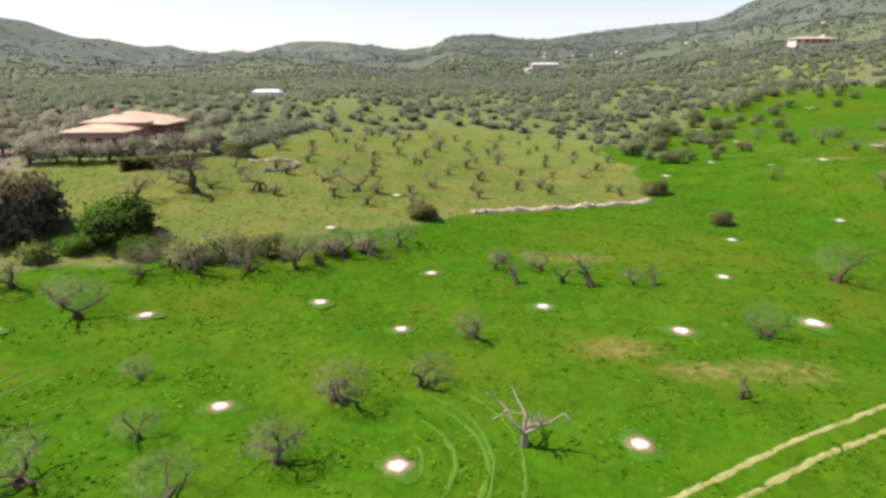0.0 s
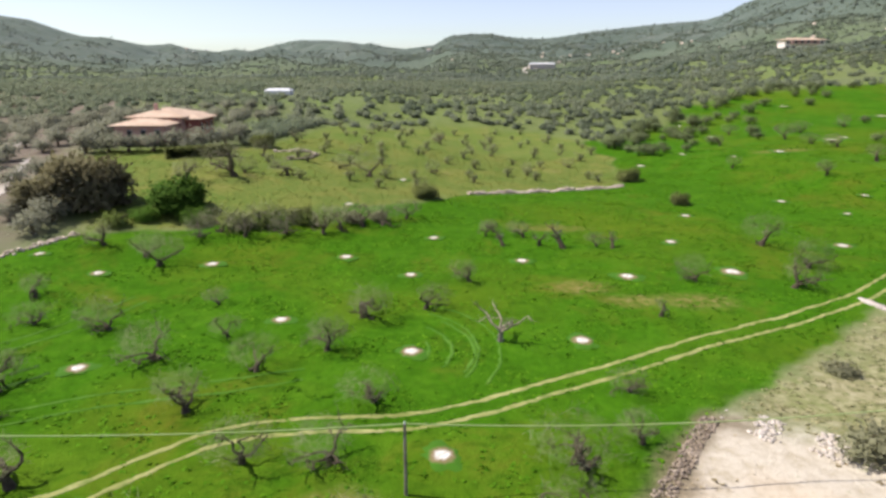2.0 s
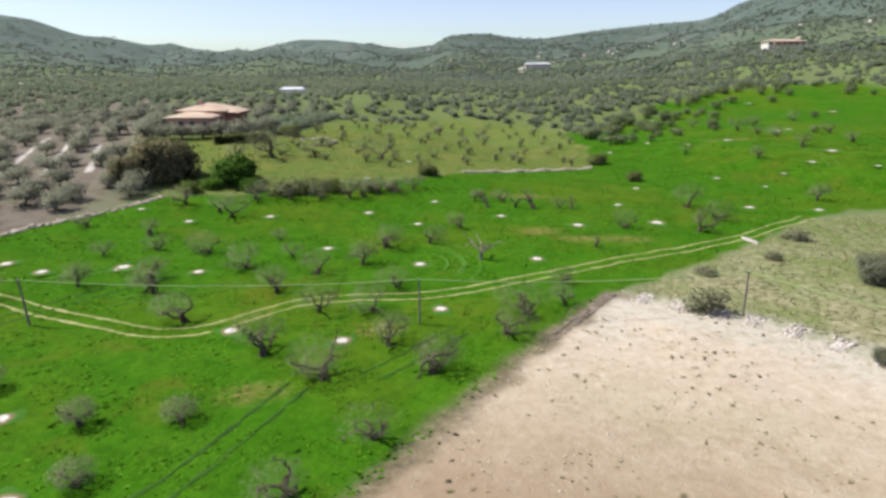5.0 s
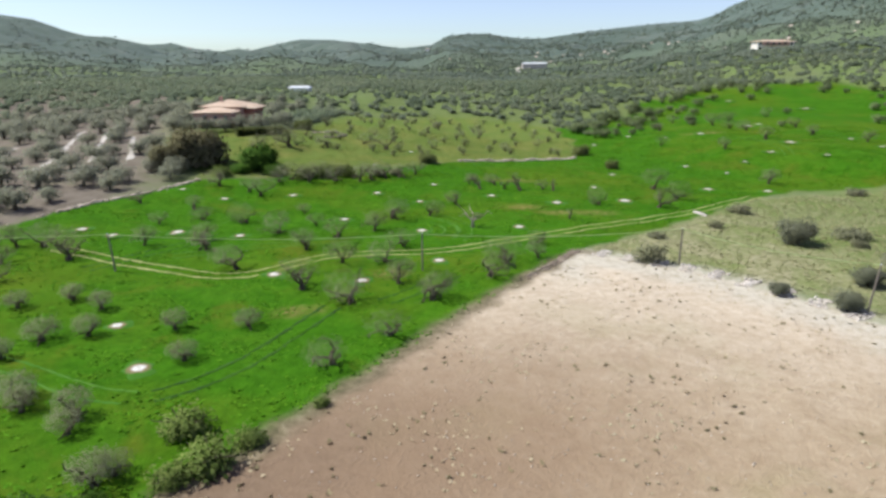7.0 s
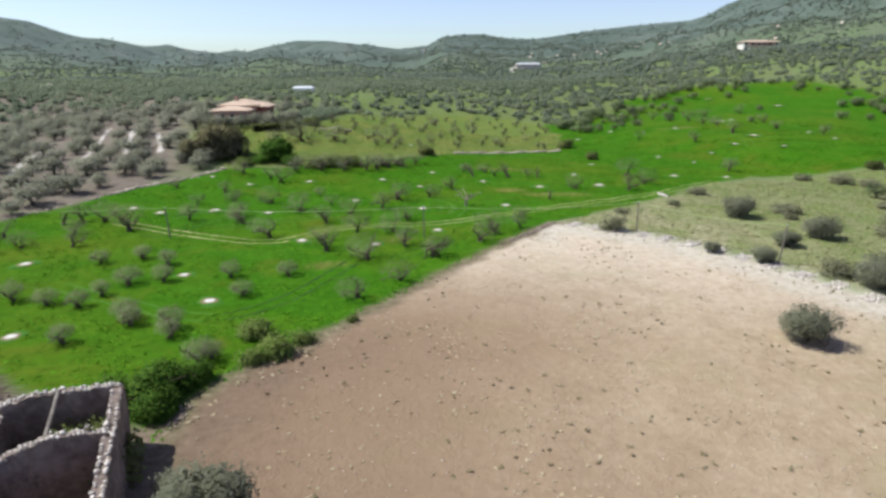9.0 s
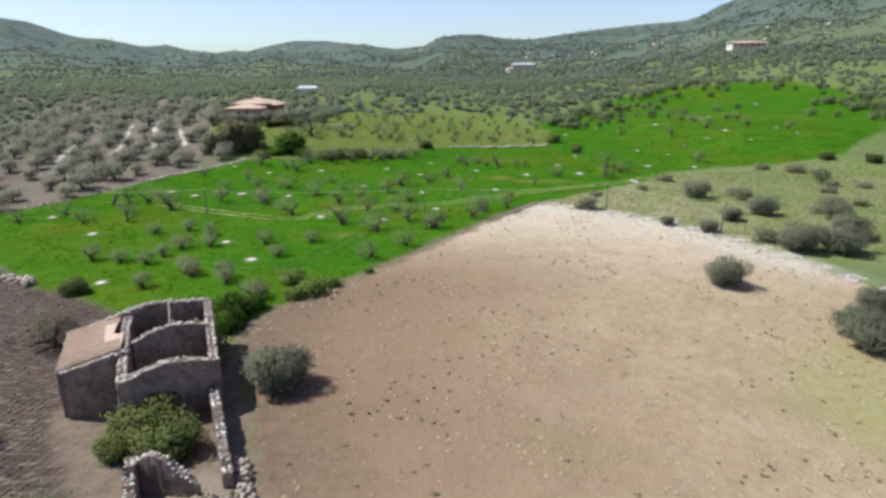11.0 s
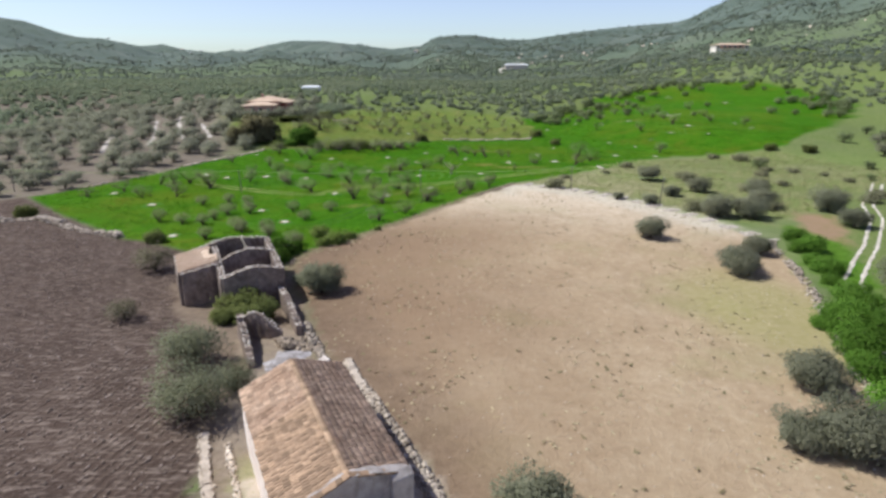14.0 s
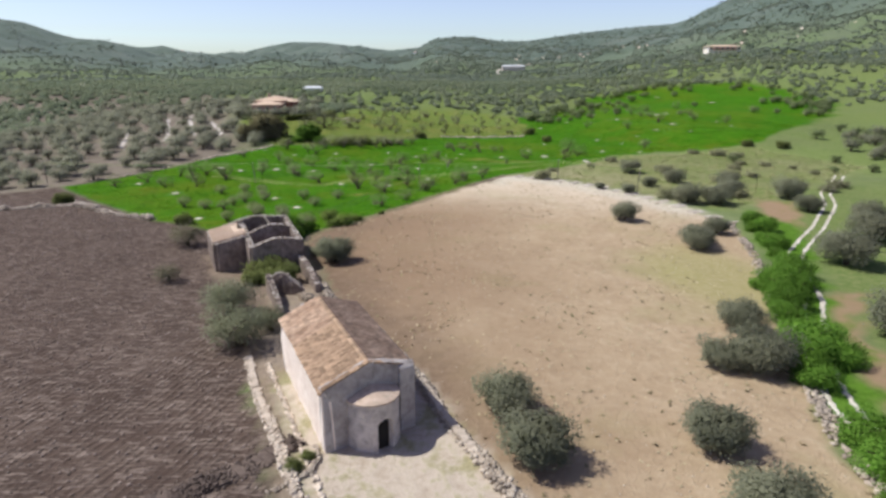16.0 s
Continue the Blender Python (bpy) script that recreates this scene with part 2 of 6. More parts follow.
def land(x, y):
    """Height of the ground."""
    x, y = np.asarray(x, float), np.asarray(y, float)
    num, den = 0.0, 0.0
    for cx, cy, cz in CONTROL:
        w = np.exp(-((x - cx) ** 2 + (y - cy) ** 2) / (2 * 17.0 ** 2)) + 2e-4
        num, den = num + w * cz, den + w
    near = num / den + 0.12 * ripple(x, y, 14.0, 3)
    dx, dy = x - EYE[0], y - EYE[1]
    r, az = np.hypot(dx, dy), np.degrees(np.arctan2(dx, dy))
    side = np.interp(np.abs(az), (75, 110), (1, 0))
    el = np.interp(az, SKYLINE[:, 0], SKYLINE[:, 1])
    far = np.interp(az, SKYLINE[:, 0], SKYLINE[:, 2])
    top = EYE[2] + far * np.tan(np.radians(el)) - 3.0
    foot = np.interp(az, (-40, -15, 5, 20, 40), (11, 11, 9, 12, 10))
    start = np.interp(az, (-40, -10, 5, 25, 50), (480, 460, 400, 230, 150))
    k = np.clip((r - start) / (far - start), 0, 1.6)
    rise = np.where(k < 1, k ** np.interp(az, (-5, 6, 20), (1.3, 1.7, 1.65)), 1 - 0.35 * (k - 1))
    hill = foot + (top - foot) * rise
    hill = hill + (0.012 * far * ripple(x, y, 260.0, 9)) * np.clip(k * (1 - k) * 3, 0, 1)
    yard = np.exp(-((x - 262) ** 2 + (y - 552) ** 2) / (2 * 42.0 ** 2))
    hill = hill * (1 - yard) + 28.5 * yard
    hill = hill * side + 2.0 * (1 - side)
    w = smooth(190, 340, r)
    return near * (1 - w) + hill * w


def z_at(x, y):
    return float(land(x, y))


def inside(poly, x, y):
    """How far inside a polygon a place lies, in metres; negative outside."""
    p = np.array(poly, float)
    q = np.roll(p, -1, 0)
    hit, best = np.zeros(x.shape, bool), np.full(x.shape, 1e9)
    for (ax, ay), (bx, by) in zip(p, q):
        cross = (ay > y) != (by > y)
        hit ^= cross & (x < (bx - ax) * (y - ay) / ((by - ay) or 1e-9) + ax)
        ex, ey = bx - ax, by - ay
        t = np.clip(((x - ax) * ex + (y - ay) * ey) / (ex * ex + ey * ey), 0, 1)
        best = np.minimum(best, np.hypot(x - ax - t * ex, y - ay - t * ey))
    return np.where(hit, best, -best)



def depth_in(poly, x, y):
    """The same for one place."""
    hit, best = False, 1e18
    ax, ay = poly[-1]
    for bx, by in poly:
        if (ay > y) != (by > y) and x < (bx - ax) * (y - ay) / (by - ay) + ax:
            hit = not hit
        ex, ey = bx - ax, by - ay
        t = min(1, max(0, ((x - ax) * ex + (y - ay) * ey) / (ex * ex + ey * ey)))
        best = min(best, (x - ax - t * ex) ** 2 + (y - ay - t * ey) ** 2)
        ax, ay = bx, by
    return math.sqrt(best) * (1 if hit else -1)


TAN_EDGE = [(14.3, 114.6), (5.4, 102.7), (-0.7, 94), (-5, 87.2), (-8.2, 82), (-11.9, 76.2), (-15.7, 71.4), (-18, 66), (-17.5, 61)]
COURT_EDGE = [(-14, 51), (-11.2, 40.4), (-7.4, 32.3), (-3.2, 25.2), (-1.3, 19), (1.5, 11.9), (6, 2), (11, -12)]
TAN_RIGHT = [(27, -12), (21.5, 8), (21.5, 16), (25, 25), (31, 40), (38.3, 57.8), (43, 74), (39, 86.5), (33.6, 97.2), (25.5, 107.5)]
PLOUGH_TOP = [(-20, 62), (-28, 67), (-35.5, 72.6), (-42.3, 76), (-56.6, 88.6), (-70, 102.6)]
GREEN_WEST = [(-64.2, 111.1), (-55.5, 124), (-51, 134), (-45.5, 141), (-41, 149)]
GREEN_NORTH = [(-30, 151.5), (-18.4, 160), (-4.2, 167.5), (3, 175), (18.4, 182.5), (30, 187.5)]
FIELD_GREEN = GREEN_WEST + GREEN_NORTH + [(39, 231), (57, 257), (94, 297), (118, 314), (165, 316), (158, 238), (120, 184), (88, 152), (59.4, 149.9), (49.2, 144), (35.3, 131.4), (22.5, 121)] + TAN_EDGE + PLOUGH_TOP
FIELD_TAN = TAN_EDGE + COURT_EDGE + TAN_RIGHT
ORCHARD = GREEN_NORTH[::-1] + [(-41, 150), (-50, 165), (-57, 178), (-57, 188), (-44, 190), (-33, 196), (-28, 240), (0, 262), (25, 255), (39, 231)]
PLOUGHED = PLOUGH_TOP[::-1] + [(-28.8, 58), (-25.8, 50.4), (-20, 40), (-16.2, 28), (-12.2, 17), (-9.4, 8), (-6, -12), (-70, -25), (-110, 40), (-90, 85)]
COURT = [(-18, 44), (-13, 46), (-10.2, 40.4), (-6.5, 32.3), (-2.4, 25), (-0.6, 19), (2.3, 12), (7, 2), (12, -12), (-5, -12), (-8.6, 8), (-11.4, 17), (-15.4, 28)]
LANE = [(90, 110), (69, 92), (62, 82), (52, 68), (44, 56), (38, 45), (33, 35), (27, 23), (23, 14), (22, 0), (32, 0), (36, 20), (44, 40), (56, 58), (70, 76), (95, 100)]
BARE_BANK = [(55, 90), (60, 88), (55, 76), (47, 65.5), (44.5, 66), (49, 76)]
RED_PLOT = [(38.5, 45), (43, 44.5), (36, 35), (34, 28), (31, 20), (27.5, 20), (30, 29), (33, 35)]
VERGE = [(50, 82), (43, 68), (39.5, 55), (34, 43), (27.5, 28), (22.5, 16), (22, 0), (25, 0), (26, 15), (31, 27), (36, 38), (42, 50), (47, 60), (52, 72)]
YARD = [(-30, 62), (-28.8, 58), (-25.8, 50.4), (-20, 40), (-16.2, 28), (-6, 28), (-11.2, 40.4), (-14, 51), (-15.5, 62)]
PATH_SIDE = [(-16.6, 28), (-12.6, 17), (-9.8, 8), (-6.4, -12), (-3.8, -12), (-7.6, 8), (-10.3, 17), (-14.3, 28)]
SCRUB_GROUND = [(14.9, 115.5), (22.5, 121), (35.3, 131.4), (49.2, 144), (84, 151), (95, 120), (66, 96), (48, 84), (40, 88), (34.6, 98), (26, 108.5)]


def spread(lo, hi, step, out_lo, out_hi, grow=1.09):
    """Grid lines: even between lo and hi, ever wider outside."""
    mid = list(np.arange(lo, hi + step / 2, step))
    up, s = [mid[-1]], step
    while up[-1] < out_hi:
        s = min(s * grow, 45)
        up.append(up[-1] + s)
    dn, s = [mid[0]], step
    while dn[-1] > out_lo:
        s = min(s * grow, 45)
        dn.append(dn[-1] - s)
    return np.array(dn[:0:-1] + mid + up[1:])


def mesh_from(name, verts, faces, mat=None, smooth_shade=False, normals=None):
    me = bpy.data.meshes.new(name)
    verts, faces = np.asarray(verts, np.float32), np.asarray(faces, np.int32)
    k = faces.shape[1]
    me.vertices.add(len(verts))
    me.vertices.foreach_set("co", verts.ravel())
    me.loops.add(faces.size)
    me.loops.foreach_set("vertex_index", faces.ravel())
    me.polygons.add(len(faces))
    me.polygons.foreach_set("loop_start", np.arange(0, faces.size, k, dtype=np.int32))
    me.polygons.foreach_set("loop_total", np.full(len(faces), k, dtype=np.int32))
    if smooth_shade:
        me.polygons.foreach_set("use_smooth", np.ones(len(faces), bool))
    me.update(calc_edges=True)
    if normals is not None:
        n = np.asarray(normals, float)
        me.normals_split_custom_set_from_vertices(n / (np.linalg.norm(n, axis=1)[:, None] + 1e-9))
    if mat:
        me.materials.append(mat)
    return me


gx = spread(-75, 90, 0.75, -3300, 2600)
gy = spread(-15, 215, 0.75, -900, 3400)
GX, GY = np.meshgrid(gx, gy)
GZ = land(GX, GY)
masks = {}
wob = 0.7 * ripple(GX, GY, 6.0, 21)
masks["grass"] = smooth(-0.5, 0.5, inside(FIELD_GREEN, GX, GY) + wob + (3 + 9 * ripple(GX, GY, 38.0, 24)) * smooth(190, 240, GY))
masks["tan"] = smooth(-0.5, 0.5, inside(FIELD_TAN, GX, GY) + wob)
masks["orchard"] = smooth(-2, 2, inside(ORCHARD, GX, GY) + 2 * wob)
masks["plough"] = smooth(-0.5, 0.5, inside(PLOUGHED, GX, GY) + wob)
masks["court"] = smooth(-0.5, 0.5, inside(COURT, GX, GY) + wob)
masks["lane"] = np.maximum(smooth(-1, 1, inside(BARE_BANK, GX, GY) + 2 * wob), smooth(-1, 1, inside(RED_PLOT, GX, GY) + 2 * wob))
masks["dark"] = smooth(9.0, 0.5, inside(FIELD_TAN, GX, GY) + 3 * wob) * smooth(8, -4, GX) * smooth(86, 66, GY)
masks["meadow"] = smooth(-1, 2, GX - np.interp(GY, (0, 20, 40, 60, 80, 100), (24, 30, 38, 46, 54, 66))) * smooth(112, 95, GY + 6 * wob) * 0.9
masks["verge"] = smooth(-1, 1, inside(VERGE, GX, GY) + 2 * wob)
masks["grove"] = smooth(0, 12, -41 - GX - np.maximum(0, GY - 150) * 0.35 + 4 * wob) * smooth(60, 95, GY) * smooth(420, 260, GY)
masks["bare"] = np.maximum.reduce([smooth(1, 0, ((GX - x) / a) ** 2 + ((GY - y) / b) ** 2) for x, y, a, b in ((11.6, 137.6, 4.2, 2.4), (12, 159, 7, 2.2), (21, 134, 5, 2.5), (-6.6, 107.3, 2.6, 2), (66, 205, 7, 3), (16, 134, 4, 2), (-14, 97, 3, 2))])
masks["pale"] = smooth(5.5, 0.5, np.abs(inside(FIELD_TAN, GX, GY) - 1.5 + 2.5 * wob)) * smooth(74, 84, GY) * smooth(9, 16, GX + (GY - 100) * 0.25)
masks["pale"] *= 1 - masks["grass"]
masks["rough"] = smooth(-3, 3, inside(SCRUB_GROUND, GX, GY) + 3 * wob)
masks["weedy"] = smooth(1, 0.1, ((GX - 30) / 10) ** 2 + ((GY - 50) / 16) ** 2)
masks["straw"] = smooth(74, 112, GY + 0.25 * GX + 6 * wob)
masks["warm"] = smooth(22, -13, GX - (GY - 50) * 0.12 + 6 * ripple(GX, GY, 34.0, 61)) * smooth(106, 70, GY)
masks["meadow"] = np.maximum(masks["meadow"], smooth(-0.08, -0.4, ripple(GX, GY, 170.0, 77)) * smooth(150, 200, GY) * smooth(600, 420, GY) * smooth(-60, 40, GX))
masks["meadow"] = np.maximum(masks["meadow"], smooth(62, 90, GX + 4 * wob) * smooth(95, 125, GY) * smooth(330, 250, GY) * 0.75)
masks["meadow"] = np.maximum(masks["meadow"], smooth(-38, -15, GX) * smooth(190, 215, GY) * smooth(345, 280, GY + 20 * wob) * 0.8)
masks["meadow"] = np.maximum(masks["meadow"], masks["rough"] * smooth(30, 50, GX + 8 * wob) * 0.75)
masks["yard"] = np.maximum(smooth(-3, -1, inside(YARD, GX, GY) + wob), smooth(-.4, .6, inside(PATH_SIDE, GX, GY) + wob))
masks["bank"] = smooth(1.5, 0.3, np.abs(inside(FIELD_TAN, GX, GY) + 0.2 + wob)) * smooth(3.0, 1.2, np.abs(inside(FIELD_GREEN, GX, GY)))
# distant slopes fade to a greyer tone, partly in place of haze
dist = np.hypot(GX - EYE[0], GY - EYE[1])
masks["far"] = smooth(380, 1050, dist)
i = np.arange(len(gx) - 1)[None, :] + len(gx) * np.arange(len(gy) - 1)[:, None]
quads = np.stack([i, i + 1, i + 1 + len(gx), i + len(gx)], -1).reshape(-1, 4)
ground_mesh = mesh_from("ground", np.stack([GX, GY, GZ], -1).reshape(-1, 3), quads, None, True)
for key, v in masks.items():
    a = ground_mesh.attributes.new(key, "FLOAT", "POINT")
    a.data.foreach_set("value", v.astype(np.float32).ravel())


def ground_material():
    m, nt, b = nodes_of("fields_and_hills")

    def attr(key):
        n = nt.nodes.new("ShaderNodeAttribute")
        n.attribute_name = key
        return n.outputs["Fac"]

    n1, n2, n3, n4 = noise_tex(nt, 0.035, 4, 0.6), noise_tex(nt, 0.22, 5, 0.65, dist=0.6), noise_tex(nt, 1.3, 5, 0.7), noise_tex(nt, 5.0, 4, 0.7)
    scrub = ramp(nt, n2, [(0.3, (0.13, 0.165, 0.07)), (0.5, (0.165, 0.2, 0.09)), (0.7, (0.22, 0.245, 0.12))])
    scrub = blend(nt, scrub, ramp(nt, n1, [(0.4, (0.14, 0.165, 0.075)), (0.62, (0.16, 0.235, 0.055))]), 0.5)
    wild = ramp(nt, n3, [(0.3, (0.19, 0.19, 0.085)), (0.5, (0.32, 0.3, 0.16)), (0.72, (0.5, 0.45, 0.3))])
    wild = blend(nt, wild, ramp(nt, n3, [(0.3, (0.12, 0.18, 0.04)), (0.7, (0.25, 0.28, 0.09))]), maths(nt, "MULTIPLY", ramp(nt, noise_tex(nt, 0.09, 5, 0.65, dist=0.8), [(0.43, (0, 0, 0)), (0.57, (1, 1, 1))]), 0.8))
    scrub = blend(nt, scrub, wild, attr("rough"))
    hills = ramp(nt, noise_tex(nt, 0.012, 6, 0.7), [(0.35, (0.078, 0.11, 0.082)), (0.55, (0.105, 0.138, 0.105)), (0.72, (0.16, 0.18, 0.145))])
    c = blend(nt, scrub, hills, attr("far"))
    c = blend(nt, c, ramp(nt, n3, [(0.3, (0.1, 0.15, 0.035)), (0.5, (0.155, 0.2, 0.06)), (0.72, (0.25, 0.255, 0.105))]), maths(nt, "MULTIPLY", attr("meadow"), 0.8))
    grove = ramp(nt, n2, [(0.32, (0.15, 0.125, 0.095)), (0.55, (0.225, 0.19, 0.15)), (0.72, (0.16, 0.16, 0.085))])
    c = blend(nt, c, grove, attr("grove"))
    orch = ramp(nt, noise_tex(nt, 0.13, 5, 0.65, dist=0.8), [(0.3, (0.085, 0.165, 0.022)), (0.5, (0.14, 0.195, 0.04)), (0.64, (0.225, 0.225, 0.055)), (0.74, (0.3, 0.265, 0.12))])
    orch = blend(nt, orch, ramp(nt, n3, [(0.35, (0.105, 0.155, 0.03)), (0.7, (0.215, 0.235, 0.07))]), 0.4)
    c = blend(nt, c, orch, attr("orchard"))
    g = ramp(nt, n2, [(0.28, (0.034, 0.115, 0.004)), (0.5, (0.048, 0.16, 0.005)), (0.74, (0.088, 0.21, 0.011))])
    g = blend(nt, g, ramp(nt, n3, [(0.32, (0.03, 0.085, 0.003)), (0.68, (0.086, 0.21, 0.008))]), 0.4)
    g = blend(nt, g, (0.165, 0.17, 0.015), maths(nt, "MULTIPLY", ramp(nt, n1, [(0.47, (0, 0, 0)), (0.68, (1, 1, 1))]), 0.42))
    g = blend(nt, g, (0.175, 0.135, 0.02), maths(nt, "MULTIPLY", ramp(nt, noise_tex(nt, 0.085, 6, 0.72, dist=0.5), [(0.54, (0, 0, 0)), (0.72, (1, 1, 1))]), 0.5))
    g = blend(nt, g, (0.026, 0.08, 0.003), maths(nt, "MULTIPLY", ramp(nt, noise_tex(nt, 0.6, 6, 0.72, dist=1.2), [(0.5, (0, 0, 0)), (0.66, (1, 1, 1))]), 0.55))
    c = blend(nt, c, g, attr("grass"))
    bare = ramp(nt, n3, [(0.3, (0.16, 0.15, 0.03)), (0.55, (0.27, 0.2, 0.07)), (0.75, (0.37, 0.3, 0.16))])
    c = blend(nt, c, bare, maths(nt, "MULTIPLY", attr("bare"), ramp(nt, n3, [(0.3, (0.05, 0.05, 0.05)), (0.62, (0.7, 0.7, 0.7))])))
    t = ramp(nt, n2, [(0.28, (0.345, 0.25, 0.155)), (0.5, (0.425, 0.318, 0.202)), (0.75, (0.5, 0.393, 0.264))])
    t = blend(nt, t, ramp(nt, n3, [(0.3, (0.29, 0.21, 0.13)), (0.55, (0.42, 0.325, 0.21)), (0.75, (0.54, 0.45, 0.325))]), 0.45)
    t = blend(nt, t, (0.3, 0.28, 0.13), maths(nt, "MULTIPLY", ramp(nt, noise_tex(nt, 0.06, 4, 0.6), [(0.53, (0, 0, 0)), (0.66, (1, 1, 1))]), 0.5))
    t = blend(nt, t, ramp(nt, n3, [(0.3, (0.52, 0.42, 0.3)), (0.7, (0.7, 0.6, 0.46))]), maths(nt, "MULTIPLY", attr("straw"), 0.9))
    t = blend(nt, t, (0.25, 0.168, 0.105), maths(nt, "MULTIPLY", attr("warm"), 0.85))
    t = blend(nt, t, ramp(nt, n3, [(0.3, (0.13, 0.09, 0.062)), (0.7, (0.23, 0.165, 0.115))]), maths(nt, "MULTIPLY", attr("dark"), 0.75))
    t = blend(nt, t, ramp(nt, n3, [(0.35, (0.3, 0.28, 0.11)), (0.7, (0.38, 0.33, 0.17))]), maths(nt, "MULTIPLY", attr("weedy"), 0.8))
    c = blend(nt, c, t, attr("tan"))
    c = blend(nt, c, ramp(nt, n3, [(0.3, (0.42, 0.37, 0.26)), (0.6, (0.62, 0.57, 0.47)), (0.75, (0.3, 0.3, 0.15))]), maths(nt, "MULTIPLY", attr("pale"), 0.8))
    c = blend(nt, c, ramp(nt, n3, [(0.3, (0.15, 0.115, 0.085)), (0.7, (0.27, 0.21, 0.155))]), maths(nt, "MULTIPLY", attr("yard"), maths(nt, "SUBTRACT", 1.0, attr("tan"))))
    p = ramp(nt, n2, [(0.3, (0.06, 0.042, 0.034)), (0.55, (0.09, 0.064, 0.051)), (0.75, (0.13, 0.096, 0.076))])
    geo = nt.nodes.new("ShaderNodeNewGeometry")
    dot = nt.nodes.new("ShaderNodeVectorMath")
    dot.operation = "DOT_PRODUCT"
    dot.inputs[1].default_value = (-0.951 * 11.2, 0.309 * 11.2, 0)
    nt.links.new(geo.outputs["Position"], dot.inputs[0])
    furrow = maths(nt, "SINE", maths(nt, "ADD", dot.outputs["Value"], maths(nt, "MULTIPLY", n2, 13.0)))
    broken = ramp(nt, noise_tex(nt, 0.3, 5, 0.7, dist=1.0), [(0.4, (0.1, 0.1, 0.1)), (0.62, (1, 1, 1))])
    furrow = maths(nt, "MULTIPLY", maths(nt, "MULTIPLY", furrow, attr("plough")), broken)
    turn = nt.nodes.new("ShaderNodeMapping")
    turn.inputs["Rotation"].default_value = (0, 0, radians(-72))
    turn.inputs["Scale"].default_value = (0.9, 4.2, 1.0)
    nt.links.new(geo.outputs["Position"], turn.inputs["Vector"])
    fleck = add(nt, "ShaderNodeTexNoise", Scale=1.0, Detail=5.0, Roughness=0.7, Distortion=0.4)
    nt.links.new(turn.outputs[0], fleck.inputs["Vector"])
    clod = ramp(nt, fleck.outputs["Fac"], [(0.49, (0, 0, 0)), (0.6, (1, 1, 1))])
    p = blend(nt, p, (0.2, 0.152, 0.118), maths(nt, "MULTIPLY", maths(nt, "ADD", furrow, 0.1, True), 0.3))
    p = blend(nt, p, (0.33, 0.262, 0.215), maths(nt, "MULTIPLY", clod, 0.6))
    c = blend(nt, c, p, attr("plough"))
    c = blend(nt, c, ramp(nt, n3, [(0.3, (0.1, 0.085, 0.05)), (0.55, (0.22, 0.175, 0.11)), (0.75, (0.36, 0.3, 0.2))]), maths(nt, "MULTIPLY", attr("bank"), 0.85))
    k = ramp(nt, n3, [(0.3, (0.4, 0.325, 0.245)), (0.52, (0.53, 0.45, 0.36)), (0.72, (0.36, 0.325, 0.19))])
    k = blend(nt, k, ramp(nt, n4, [(0.35, (0.2, 0.195, 0.075)), (0.7, (0.42, 0.37, 0.2))]), maths(nt, "MULTIPLY", ramp(nt, noise_tex(nt, 0.33, 5, 0.7), [(0.5, (0, 0, 0)), (0.6, (1, 1, 1))]), 0.75))
    c = blend(nt, c, k, maths(nt, "MULTIPLY", attr("court"), maths(nt, "SUBTRACT", 1.0, maths(nt, "MULTIPLY", attr("yard"), 0.75))))
    ln = ramp(nt, n2, [(0.35, (0.33, 0.225, 0.15)), (0.55, (0.29, 0.21, 0.12)), (0.68, (0.16, 0.2, 0.05))])
    c = blend(nt, c, ln, attr("lane"))
    c = blend(nt, c, ramp(nt, n3, [(0.3, (0.05, 0.12, 0.01)), (0.7, (0.13, 0.24, 0.03))]), attr("verge"))
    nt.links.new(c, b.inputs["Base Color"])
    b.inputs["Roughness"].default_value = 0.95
    # gloss grows with distance: reflected sky tint stands in for haze
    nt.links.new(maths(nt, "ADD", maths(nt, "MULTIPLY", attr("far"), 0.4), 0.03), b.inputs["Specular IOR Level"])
    bump(nt, b, maths(nt, "ADD", maths(nt, "ADD", n3, maths(nt, "MULTIPLY", n4, 0.5)), maths(nt, "ADD", maths(nt, "MULTIPLY", furrow, 0.3), maths(nt, "MULTIPLY", maths(nt, "MULTIPLY", clod, attr("plough")), 0.3))), 0.7, 0.22)
    return m


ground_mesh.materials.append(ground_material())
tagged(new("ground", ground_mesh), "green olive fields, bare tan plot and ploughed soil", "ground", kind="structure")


# ---- building helpers ----
def part(name, me, parent=None, label="", m=None):
    ob = new(name, me)
    if parent is not None:
        ob.parent = parent
    if m is not None:
        ob.matrix_basis = m
    if label:
        ob["label"] = label
    return ob


def thing(name, x, y, label, category, group="", rz=0.0, size=1.0, z=None):
    ob = new(name)
    ob.empty_display_size = 0.2
    ob.matrix_basis = Matrix.LocRotScale((x, y, z_at(x, y) if z is None else z), Euler((0, 0, rz)), (size,) * 3)
    return tagged(ob, label, category, group)


def merge(chunks):
    """One vertex list and one face list out of several."""
    vs, fs, n = [], [], 0
    for v, f in chunks:
        vs.append(np.asarray(v, float))
        fs.append(np.asarray(f, int) + n)
        n += len(v)
    return np.concatenate(vs), np.concatenate(fs)


